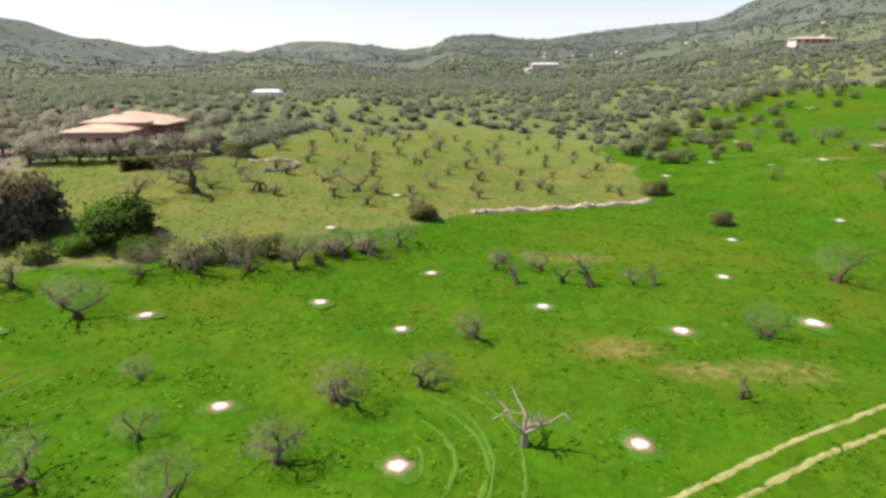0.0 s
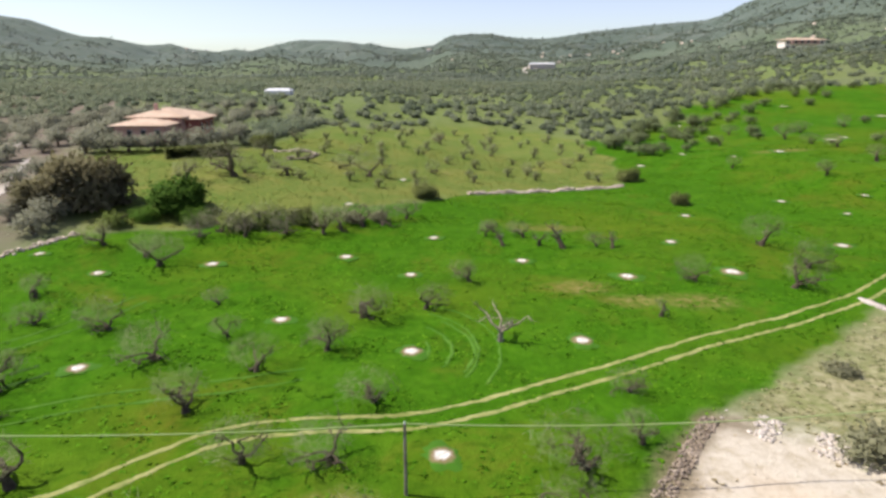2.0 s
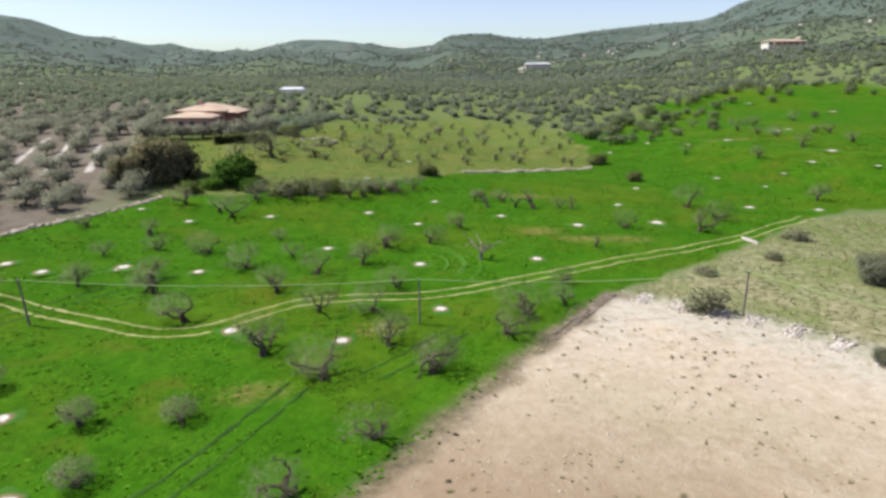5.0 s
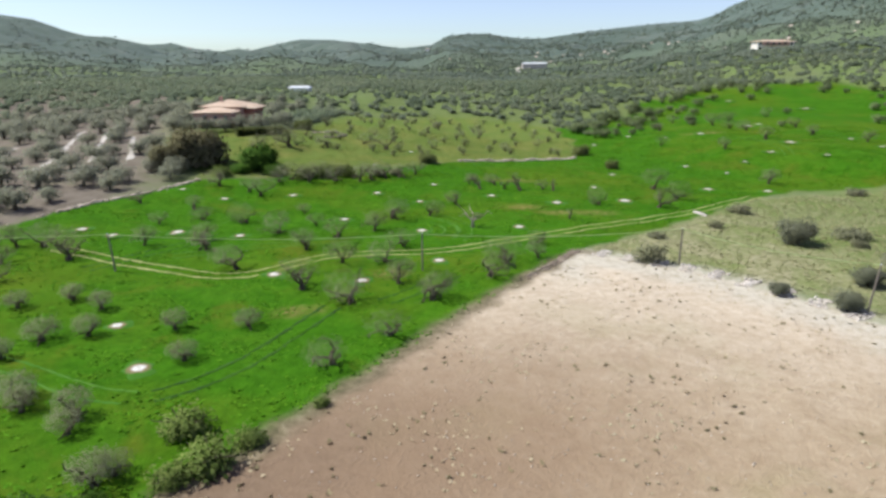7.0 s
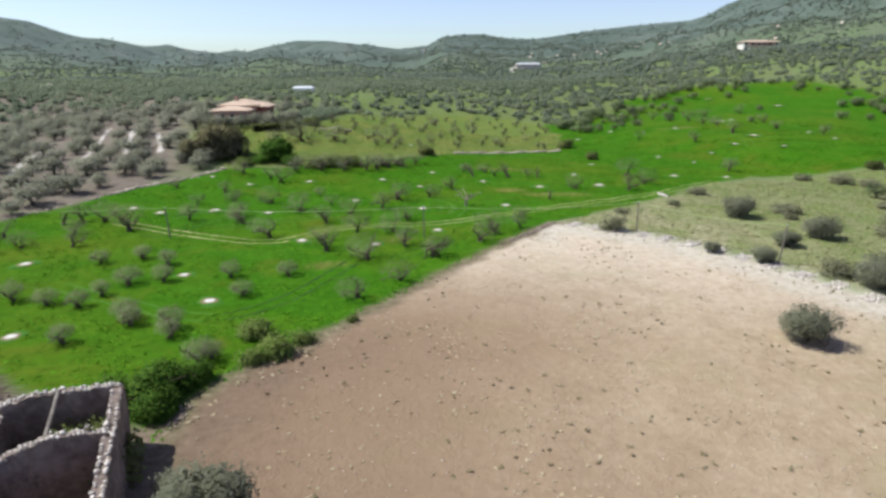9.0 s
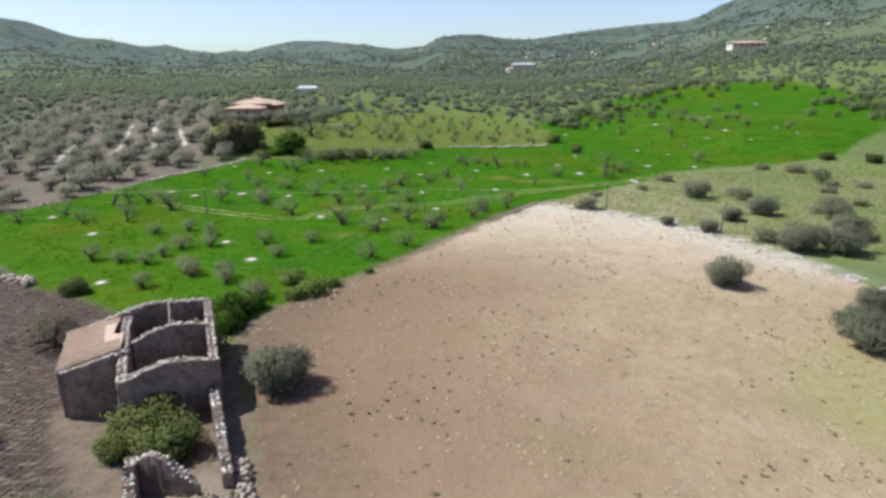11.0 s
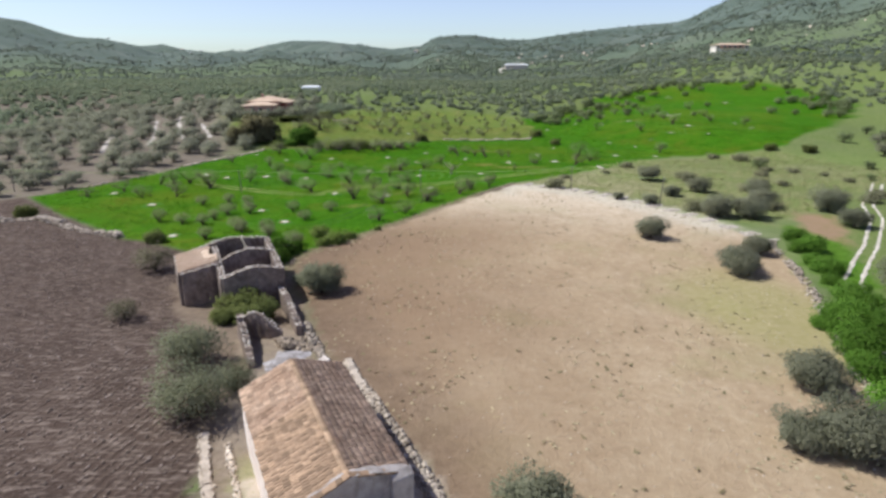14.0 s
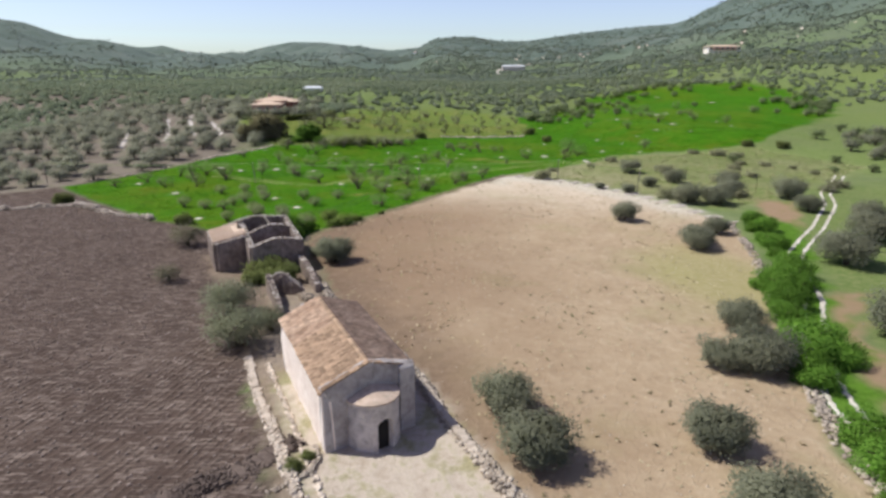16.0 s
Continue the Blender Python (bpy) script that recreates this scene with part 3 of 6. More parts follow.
def tube(path, radii, sides=6):
    """A tapered limb along a path, with a closed tip."""
    path = np.asarray(path, float)
    d = np.gradient(path, axis=0)
    d /= np.linalg.norm(d, axis=1)[:, None] + 1e-9
    a = np.cross(d, (0.31, 0.87, 0.12))
    a /= np.linalg.norm(a, axis=1)[:, None] + 1e-9
    b = np.cross(d, a)
    ang = np.linspace(0, 2 * np.pi, sides, endpoint=False)
    v = path[:, None] + np.asarray(radii)[:, None, None] * (np.cos(ang)[None, :, None] * a[:, None] + np.sin(ang)[None, :, None] * b[:, None])
    n = len(path)
    i = np.arange(sides)
    j = (i + 1) % sides
    f = np.concatenate([np.stack([k * sides + i, k * sides + j, (k + 1) * sides + j, (k + 1) * sides + i], -1) for k in range(n - 1)])
    return v.reshape(-1, 3), f


def leaves(centres, size, rng, flat=0.55, long=1.6):
    """A small four-cornered leaf spray at each place, turned at random."""
    n = len(centres)
    u = rng.normal(size=(n, 3))
    u[:, 2] *= 1 - flat
    u /= np.linalg.norm(u, axis=1)[:, None] + 1e-9
    w = np.cross(u, rng.normal(size=(n, 3)) * np.array((1 - flat, 1 - flat, 1)))
    w /= np.linalg.norm(w, axis=1)[:, None] + 1e-9
    s = size * rng.uniform(0.6, 1.35, n)[:, None]
    c = np.asarray(centres)
    v = np.stack([c - u * s * long / 2, c + w * s / 2 + u * s * 0.1, c + u * s * long / 2, c - w * s / 2 + u * s * 0.05], 1)
    return v.reshape(-1, 3), np.arange(4 * n).reshape(n, 4)


def crown_points(rng, n, r, h, lift, lobes=9, hollow=0.55):
    """Places for leaves in a crown of several uneven lobes."""
    out = []
    for k in range(lobes):
        a, q = 2 * np.pi * (k + rng.uniform(-.3, .3)) / lobes, rng.uniform(0.25, 0.72)
        c = np.array((q * r * np.cos(a), q * r * np.sin(a), lift + h * rng.uniform(0.3, 0.72)))
        s = r * rng.uniform(0.36, 0.54) * (9 / lobes) ** 0.25
        d = rng.normal(size=(n // lobes, 3))
        d /= np.linalg.norm(d, axis=1)[:, None]
        d *= rng.uniform(hollow, 1.0, len(d))[:, None] ** 0.6
        d *= 1 + (rng.uniform(size=len(d)) < .15)[:, None] * rng.uniform(0, .45, len(d))[:, None]
        out.append(c + d * s * np.array((1, 1, 0.8 * h / (1.5 * r) + 0.25)))
    return np.concatenate(out)


def limbs(rng, height, reach, count=4, thick=0.2, fork=0.35, depth=2):
    """A short bole that forks into crooked limbs; also gives where the twigs grow."""
    chunks, tips = [], []
    bole = height * fork * rng.uniform(0.7, 1.1)
    lean = rng.normal(0, 0.14, 2)
    base = np.array([(0, 0, -0.15), (lean[0] * .4, lean[1] * .4, bole * .5), (lean[0], lean[1], bole)])
    chunks.append(tube(base, (thick * 1.35, thick, thick * 0.85), 7))

    def grow(p, d, length, rad, level):
        pts, q = [p], p
        for _ in range(4):
            d = d + rng.normal(0, 0.46, 3) + np.array((0, 0, 0.06))
            d /= np.linalg.norm(d)
            q = q + d * length / 4
            pts.append(q)
        chunks.append(tube(pts, np.linspace(rad, rad * 0.4, 5), 5))
        tips.extend(pts[2:])
        if level > 0:
            for k in (2, 3, 4):
                if rng.uniform() < 0.8:
                    e = d + rng.normal(0, 0.65, 3)
                    grow(pts[k], e / np.linalg.norm(e), length * rng.uniform(0.45, 0.7), rad * 0.45, level - 1)

    a0 = rng.uniform(0, 6.28)
    for k in range(count):
        a = a0 + 2 * np.pi * k / count + rng.uniform(-.5, .5)
        d = np.array((np.cos(a) * reach, np.sin(a) * reach, height * rng.uniform(0.35, 0.75)))
        grow(base[-1], d / np.linalg.norm(d), np.linalg.norm(d) * rng.uniform(0.7, 1), thick * rng.uniform(.5, .75), depth)
    v, f = merge(chunks)
    v[:, 2] *= height / max(v[:, 2].max(), 0.5)
    t = np.array(tips)
    return (v, f), t * np.array((1, 1, height / max(t[:, 2].max(), .5)))


def spikes(tips, rng, n, length, width):
    """Fine bare twigs, each one thin blade."""
    p = tips[rng.randint(0, len(tips), n)]
    d = rng.normal(size=(n, 3)) + np.array((0, 0, 0.45))
    d /= np.linalg.norm(d, axis=1)[:, None]
    w = np.cross(d, rng.normal(size=(n, 3)))
    w /= np.linalg.norm(w, axis=1)[:, None] + 1e-9
    L = length * rng.uniform(.4, 1.2, n)[:, None]
    v = np.stack([p - w * width, p + w * width, p + d * L + w * width * .3, p + d * L - w * width * .3], 1)
    return v.reshape(-1, 3), np.arange(4 * n).reshape(n, 4)


def foliage_mesh(name, chunks, mat, centre=(0, 0, 0.6), lift=0.9):
    """Leaf sprays that face outward, so that a crown is lit as one rounded body."""
    v, f = merge(chunks)
    f = np.array(f)
    c = v[f].mean(1)
    n = np.cross(v[f[:, 1]] - v[f[:, 0]], v[f[:, 2]] - v[f[:, 0]])
    out = c - np.asarray(centre)
    out /= np.linalg.norm(out, axis=1)[:, None] + 1e-9
    flip = (n * (out + np.array((0, 0, lift)))).sum(1) < 0
    f[flip] = f[flip][:, ::-1]
    vn = np.zeros_like(v)
    vn[f] = (out + np.array((0, 0, lift)))[:, None]
    return mesh_from(name, v, f, mat, True, vn)


def make_bare_olive(k):
    """A pruned, half-dead olive: crooked limbs, a haze of dry twigs and a few grey leaves. Height 3 m."""
    rng = np.random.RandomState(100 + k)
    h, reach = rng.uniform(2.1, 2.9), rng.uniform(1.5, 2.3)
    (v, f), tips = limbs(rng, h, reach, rng.randint(3, 5), rng.uniform(.19, .26), rng.uniform(.22, .38), 2)
    a = mesh_from("trunk", v, f, BARK, True)
    dome = rng.normal(size=(700, 3))
    dome *= (rng.uniform(0.35, 1.0, 700) ** 0.5 / np.linalg.norm(dome, axis=1))[:, None]
    dome = dome * np.array((reach * 0.95, reach * 0.95, h * 0.4)) + np.array((*tips.mean(0)[:2], h * 0.66))
    b = foliage_mesh("twig_crown", [spikes(np.concatenate([tips, dome]), rng, 620, 0.7, 0.0065)], TWIG, (0, 0, 0.6), 0.7)
    pts = dome[rng.randint(0, len(dome), 420)] + rng.normal(0, 0.2, (420, 3))
    pts[:, 2] = np.maximum(pts[:, 2], 0.5)
    c = foliage_mesh("leaf_crown", [leaves(pts, 0.055, rng)], SPRIG, (0, 0, 1.0), 0.8)
    return [("trunk", a), ("twig_crown", b), ("leaf_crown", c)]


def make_low_olive(k):
    """A low cut-back olive hidden in a dense grey dome of shoots. Height 1.9 m."""
    rng = np.random.RandomState(200 + k)
    h, reach = rng.uniform(1.6, 2.0), rng.uniform(1.15, 1.45)
    (v, f), tips = limbs(rng, h * .8, reach * .8, 3, .2, .3, 1)
    dome = rng.normal(size=(850, 3))
    dome *= (rng.uniform(0.2, 1.0, 850) ** 0.5 / np.linalg.norm(dome, axis=1))[:, None]
    dome = dome * np.array((reach, reach, h * 0.42)) + np.array((0, 0, h * 0.6))
    b = foliage_mesh("twig_crown", [spikes(dome, rng, 420, 0.5, 0.007)], TWIG, (0, 0, 0.4), 0.8)
    c = foliage_mesh("leaf_crown", [leaves(dome + rng.normal(0, .1, dome.shape), 0.08, rng)], SHOOT, (0, 0, 0.4), 0.8)
    return [("trunk", mesh_from("trunk", v, f, BARK, True)), ("twig_crown", b), ("leaf_crown", c)]


def make_dead_olive(k):
    """A dead olive: pale stripped limbs and few twigs."""
    rng = np.random.RandomState(300 + k)
    (v, f), tips = limbs(rng, 3.0, 0.95, 5, .2, .35, 1)
    return [("trunk", mesh_from("trunk", v, f, PALE_WOOD, True)), ("twig_crown", mesh_from("twig_crown", *spikes(tips, rng, 160, 0.5, 0.015), TWIG))]


def make_stump(k):
    """A hard-cut olive: a thick crooked trunk that forks into short dark stubs."""
    rng = np.random.RandomState(400 + k)
    (v, f), tips = limbs(rng, rng.uniform(1.5, 2.1), rng.uniform(.7, 1.0), rng.randint(2, 4), .23, .5, 1)
    v[:, :2] += np.outer(np.maximum(v[:, 2], 0), rng.uniform(-.35, .35, 2))
    return [("trunk", mesh_from("trunk", v, f, BARK, True)), ("twig_crown", mesh_from("twig_crown", *spikes(tips, rng, 220, .6, .007), TWIG))]


def make_olive(k, leaf=OLIVE_LEAF, n=9500, size=0.085, r=2.25, h=2.6, lift=0.12, lobes=22, hollow=0.3):
    """A leafy tree: forked bole, limbs, and a crown of many leaf sprays."""
    rng = np.random.RandomState(500 + k)
    (v, f), tips = limbs(rng, lift + h * .7, r * .6, 3, .2, .35, 1)
    pts = crown_points(rng, n, r, h, lift * 0.6, lobes, hollow)
    pts += rng.normal(0, size * 0.9, pts.shape)
    core = crown_points(rng, n // 7, r * .8, h * .85, lift * 0.75, lobes, 0.1)
    crown = foliage_mesh("crown", [leaves(pts, size, rng), leaves(core, size * 1.8, rng)], leaf, (0, 0, lift + h * .3))
    return [("trunk", mesh_from("trunk", v, f, BARK, True)), ("crown", crown)]


def make_bush(k, leaf, n=2600, size=0.2, r=1.6, h=1.8, hollow=0.35):
    rng = np.random.RandomState(700 + k)
    pts = crown_points(rng, n, r, h, -0.15 * h, 13, hollow)
    pts += rng.normal(0, size * 0.8, pts.shape)
    core = crown_points(rng, n // 7, r * .8, h * .8, -0.1 * h, 9, 0.1)
    for q in (pts, core):
        q[:, 2] = np.maximum(q[:, 2], 0.05)
    stems = [tube([(0, 0, -.1), (rng.normal(0, .3), rng.normal(0, .3), h * .3), (rng.normal(0, .7), rng.normal(0, .7), h * .6)], (.07, .05, .02), 5) for _ in range(5)]
    return [("stem_base", mesh_from("stem_base", *merge(stems), BARK, True)), ("foliage", foliage_mesh("foliage", [leaves(pts, size, rng), leaves(core, size * 1.7, rng)], leaf, (0, 0, h * .2)))]


def plant(name, parts, x, y, label, category, group="", size=1.0, turn=0.0, z=None, squash=1.0):
    """Sets one plant on the ground; alike plants share their meshes."""
    ob = thing(name, x, y, label, category, group, turn, size, z)
    ob.scale = (size, size, size * squash)
    for n, me in parts:
        part(n, me, ob)
    return ob


rnd = np.random.RandomState(7)
bare_kinds = [make_bare_olive(k) for k in range(8)]
low_kinds = [make_low_olive(k) for k in range(4)]
stump_kinds = [make_stump(k) for k in range(4)]
dead_kinds = [make_dead_olive(k) for k in range(2)]
olive_kinds = [make_olive(k) for k in range(4)]
grove_kinds = [make_olive(30 + k, GROVE_LEAF, n=640, size=0.21, r=2.3, h=2.6, lift=0.35, lobes=12) for k in range(4)]
small_olive_kinds = [make_olive(20 + k, n=700, size=0.21, r=2.2, h=2.6, lift=0.35, lobes=12) for k in range(4)]

# ---- the green field: pruned olives ----
BARE = """-27.2 127.6 1|-36.5 146.1 1|-28.9 141.1 1.1|-23.1 150.3 1.2|-28.5 115.6 1|-23.1 109.1 1.1|-33.2 128.1 .8|-38 125.5 .7|-21.9 123 1.1|-17 116.1 .9
-14.1 121.2 .9|-9.8 124.4 1.05|-7.8 130.5 1.2|-2.7 132.3 .9|-5.7 117.1 .9|-12.1 111 1|-7.5 111.3 1|-14.9 102.7 1.1|-9.6 99.2 1.1|-5.6 104.3 1
-2.2 99.6 1.1|3.6 106.1 1.05|5.9 110.2 1.2|-17.6 126.4 .7|23.3 139.6 .95|31.7 137.4 1.1|35.7 151.7 1.3|57.9 156.3 1.1|73.7 189.5 1.2|77.4 206.6 1.1
76.1 213.4 1|75.6 222.7 1.4|-28 149.7 1|-42.2 111.6 1.25|-47.3 115.5 1.05|-36.2 117 .95|-29.7 118.3 1|-32.8 90.8 1.1|-35.2 99.7 .9|-31.6 97.6 .9
-23.3 93.1 .9|-17.5 93.7 .9|-29 81.7 1.05|-24.2 79.5 1|-19.4 72.5 1|-9.4 86.6 .95|-5.6 91.7 .9|-2 100.1 .8|-9.8 99.5 .8|-38.9 97.5 .9
-31.3 143.6 .9|-50.1 115.4 1|-41.2 85.9 .95|-37.6 84.9 .9|-34.4 84.4 .9|-27.9 80.2 .9|-23.6 77.5 .85|-18.9 73.5 .8|-31.6 76.6 .9|-33.9 87.5 .8
-29.8 91.8 .9|-20.5 87.4 .9|-50.9 103.1 .9|-48.2 109.6 .8|36.5 143.5 1.1|-45.5 104 .8|-56 108 .9|-14.8 152.7 1.2|-13 154.3 1.1|-10.6 156 1.2
-8.3 157 1.1|-5.6 160 1|-19 152 1.2|-21.5 153.5 1.1|-26 151.5 1.1|62 184 1|88 196 1|94 214 1.1|84 232 1.2|70 238 1.1
99 240 1.1|60 220 .8|52 196 .8|92 182 1|-36 133 .8|-44.5 135 .8|10.5 118 .7|-20.5 133 .6|-60 103 .9|-30.9 173.2 1.9|-12.1 181 1.4|-36.5 169 1.3|-24 176 1.2"""
for k, s in enumerate(BARE.replace("\n", "|").split("|")):
    x, y, g = map(float, s.split())
    plant("olive_tree", low_kinds[k % 4] if x < -15 and y < 101 else bare_kinds[k % 8], x, y, "low cut-back olive with a grey dome of shoots" if x < -15 and y < 101 else "pruned half-dead grey olive tree standing in green grass", "tree", "pruned olives in the green field", g, rnd.uniform(0, 6.28))
for k, (x, y, g) in enumerate(((4.1, 154.8, 1), (5.8, 150.8, 1), (8.6, 154.8, 1.1), (10, 151.6, 1), (16.5, 151.3, .9), (18.2, 150.6, .9), (1.4, 139.2, 1.1), (16.8, 130.5, .8), (9.6, 112.4, 1), (-52, 114, 1), (5.2, 156.5, .8))):
    plant("olive_stump", stump_kinds[k % 4] if k % 2 else bare_kinds[(k + 3) % 8], x, y, "hard-cut olive trunk with short dark stubs", "tree stump", "cut olives in the green field", g if k % 2 else g * .75, rnd.uniform(0, 6.28))
plant("dead_olive_tree", dead_kinds[0], 3.0, 125.8, "dead olive tree with pale bleached limbs", "tree", size=1.0, turn=0.6)
plant("olive_stump", stump_kinds[1], 12.6, 150.6, "thick upright olive stump with a pale cut top", "tree stump", "cut olives in the green field", 1.5, 2.0)

# ---- ash left by burnt prunings ----
def ash_meshes(k):
    rng = np.random.RandomState(900 + k)
    n, rings = 26, (0.0, 0.35, 0.7, 1.0)
    edge = 1 + 0.28 * np.sin(np.arange(n) * 2 * np.pi / n * 2 + rng.uniform(0, 6)) + 0.12 * np.sin(np.arange(n) * 2 * np.pi / n * 5 + rng.uniform(0, 6)) + rng.normal(0, 0.06, n)
    out = []
    for scale, top, mat, name in ((1.3, 0.06, ASH, "ash"),):
        v = []
        for q in rings:
            for i in range(n):
                a = 2 * np.pi * i / n
                e = q * edge[i] * scale
                v.append((e * math.cos(a), e * math.sin(a), top * (1 - q ** 2) + (rng.normal(0, .02) if 0 < q < 1 else 0) + 0.025 - (0.05 if q == 1 else 0)))
        f = [(r * n + i, r * n + (i + 1) % n, (r + 1) * n + (i + 1) % n, (r + 1) * n + i) for r in range(3) for i in range(n)]
        out.append((name, mesh_from(name, v, f, mat, True)))
    return out


ash_kinds = [ash_meshes(k) for k in range(6)]
SPOTS = """-41.3 142.8 .7|-33.6 138.8 .8|-34.3 122.3 1.1|-26.3 121.4 .85|-24 142 .9|-14.4 129.8 .85|-3.6 124 .95|-1.5 111.4 .9|-9.3 105 .95|-18.6 107 .95
-11.2 145.4 .9|-2.1 153 .8|-4.3 140.7 .8|7.2 145.3 .9|9.2 125.7 .95|16.9 140.4 1.1|27.9 141.9 1.3|25.8 153.4 .9|32.5 166.6 .9|45.1 151.7 1.1
54.5 149.8 1|61.6 173.3 .8|54.9 166.5 .7|68.4 176.6 1.2|76.2 183.7 1.6|65.1 237 1.3|49.2 212.6 1|38.3 205.2 1.1|55.9 204.3 .8|64.4 203.5 1.4
106.8 283 1.7|65.3 258.7 1.3|82.5 266 1.6|83 217.8 2|88.1 222 1.6|122.9 261 2|49.9 174.5 .9|-13.3 164.3 .9|-46.8 96.9 1|-28.5 93.9 .85
-23.2 86 1|-46.2 122.1 1|-41.6 120.4 .95|-34.6 121.7 .7|-36.3 77.6 .9|91.7 187.3 1|90.6 175 1|76 169.5 .9|-7 181 .9|-57 106 .9"""
for k, s in enumerate(SPOTS.replace("\n", "|").split("|")):
    x, y, g = map(float, s.split())
    ob = thing("ash_patch", x, y, "round patch of white ash in the grass", "ash patch", "ash patches", rnd.uniform(0, 6.28), g, z_at(x, y) + 0.03)
    for n, me in ash_kinds[k % 6]:
        part(n, me, ob)

# ---- a fallen stone slab beside the track ----
def fallen_slab(x, y, length, width, height, turn, label):
    """A worn slab lying in the grass, with an uneven top and chipped corners."""
    rng = np.random.RandomState(int(x * 10))
    ob = thing("fallen_slab", x, y, label, "stone slab", "", turn)
    n = 9
    t = np.linspace(-.5, .5, n)
    v = []
    for a in t:
        w = width / 2 * (1 - .5 * (abs(a) * 2) ** 4) * rng.uniform(.8, 1.1)
        h = height * rng.uniform(.75, 1.1) * (1 - .3 * (abs(a) * 2) ** 4)
        v += [(a * length, -w, -.1), (a * length, -w * .85, h), (a * length, w * .85, h * rng.uniform(.8, 1)), (a * length, w, -.1)]
    f = [(4 * i + k, 4 * i + k + 1, 4 * i + k + 5, 4 * i + k + 4) for i in range(n - 1) for k in range(3)]
    f += [(3, 2, 1, 0), (4 * n - 4, 4 * n - 3, 4 * n - 2, 4 * n - 1)]
    part("slab", mesh_from("slab", v, f, PLASTER), ob)


fallen_slab(36.2, 133, 3.0, .7, .3, -1.36, "long pale stone slab fallen beside the track")

# ---- wheel tracks ----
def ribbon(line, width, lift, seed, step=0.5, ragged=0.3):
    rng = np.random.RandomState(seed)
    p = np.array(line, float)
    s = np.r_[0, np.cumsum(np.hypot(*np.diff(p, axis=0).T))]
    t = np.arange(0, s[-1], step)
    q = np.stack([np.interp(t, s, p[:, 0]), np.interp(t, s, p[:, 1])], -1)
    ker = np.ones(9) / 9
    pad = np.pad(q, ((4, 4), (0, 0)), "edge")
    q = np.stack([np.convolve(pad[:, i], ker, "valid") for i in (0, 1)], -1)
    d = np.gradient(q, axis=0)
    nrm = np.stack([-d[:, 1], d[:, 0]], -1) / (np.hypot(*d.T)[:, None] + 1e-9)
    w = width * (1 + rng.uniform(-ragged, ragged, (len(q), 2)))
    cols = []
    for k, off in ((0, -.5), (1, -.2), (1, .2), (0, .5)):
        xy = q + nrm * (w[:, :1] if off < 0 else w[:, 1:]) * off
        cols.append(np.c_[xy, land(xy[:, 0], xy[:, 1]) + (lift if k else lift * .3)])
    v = np.stack(cols, 1).reshape(-1, 3)
    i = np.arange(len(q) - 1)[:, None] * 4 + np.arange(3)[None]
    f = np.stack([i, i + 1, i + 5, i + 4], -1).reshape(-1, 4)
    return v, f


def offset(line, d):
    p = np.array(line, float)
    g = np.gradient(p, axis=0)
    return p + np.stack([-g[:, 1], g[:, 0]], -1) / np.hypot(*g.T)[:, None] * d


TRACK = [(-46, 115.5), (-40, 113), (-36, 110.8), (-31.2, 109.2), (-28.2, 108.1), (-25.2, 106.6), (-22.5, 106.8), (-20, 107.8), (-18.2, 109.8), (-16.1, 111.9), (-13.4, 114.1), (-9.3, 114.6), (-5, 114.6), (-3, 114.7), (.5, 116.2), (3.8, 117.8), (6.8, 119.2), (11.5, 121.5), (17, 124.8), (27.9, 130), (36.2, 134.8), (43.2, 140.4), (47.4, 143), (51, 146)]
track = tagged(new("field_track"), "two worn earth ruts winding through green grass", "track", kind="structure")
for k, d in enumerate((0.78, -0.78)):
    part("rut", mesh_from("rut", *ribbon(offset(TRACK, d), 0.36, 0.04, 40 + k, ragged=0.45), RUT, True), track)
TURN = [(-21, 81.7), (-19.4, 82.6), (-17.4, 84.4), (-15.6, 87.4), (-14, 91.2), (-12.6, 94.6), (-11, 98.5)]
TURN_WEST = [(-40, 90.5), (-36, 88), (-32, 86), (-29, 84.6), (-26, 83), (-23.5, 82), (-21, 81.7)]
LANE_LINE = [(84, 112), (76, 101.5), (70, 94.7), (65.3, 85.4), (60, 78.5), (55.3, 72.3), (49, 65), (43.6, 58.4), (39.5, 50), (36.8, 43), (34, 38.5), (32.5, 35.8), (29.5, 30), (27, 25.5), (25.4, 20.2), (24.5, 12), (25, 0)]
lane = tagged(new("gravel_lane"), "white gravel wheel tracks of a country lane", "lane", kind="structure")
for k, d in enumerate((0.75, -0.75)):
    part("rut", mesh_from("rut", *ribbon(offset(LANE_LINE, d), 0.42, 0.06, 50 + k, ragged=0.55), GRAVEL, True), lane)
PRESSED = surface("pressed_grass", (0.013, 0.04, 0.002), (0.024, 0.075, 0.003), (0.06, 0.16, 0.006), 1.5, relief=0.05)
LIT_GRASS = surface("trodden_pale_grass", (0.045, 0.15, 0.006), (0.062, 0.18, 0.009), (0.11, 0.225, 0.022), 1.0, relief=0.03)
marks = tagged(new("tractor_marks"), "curved tractor wheel marks pressed into green grass", "wheel marks", kind="structure")
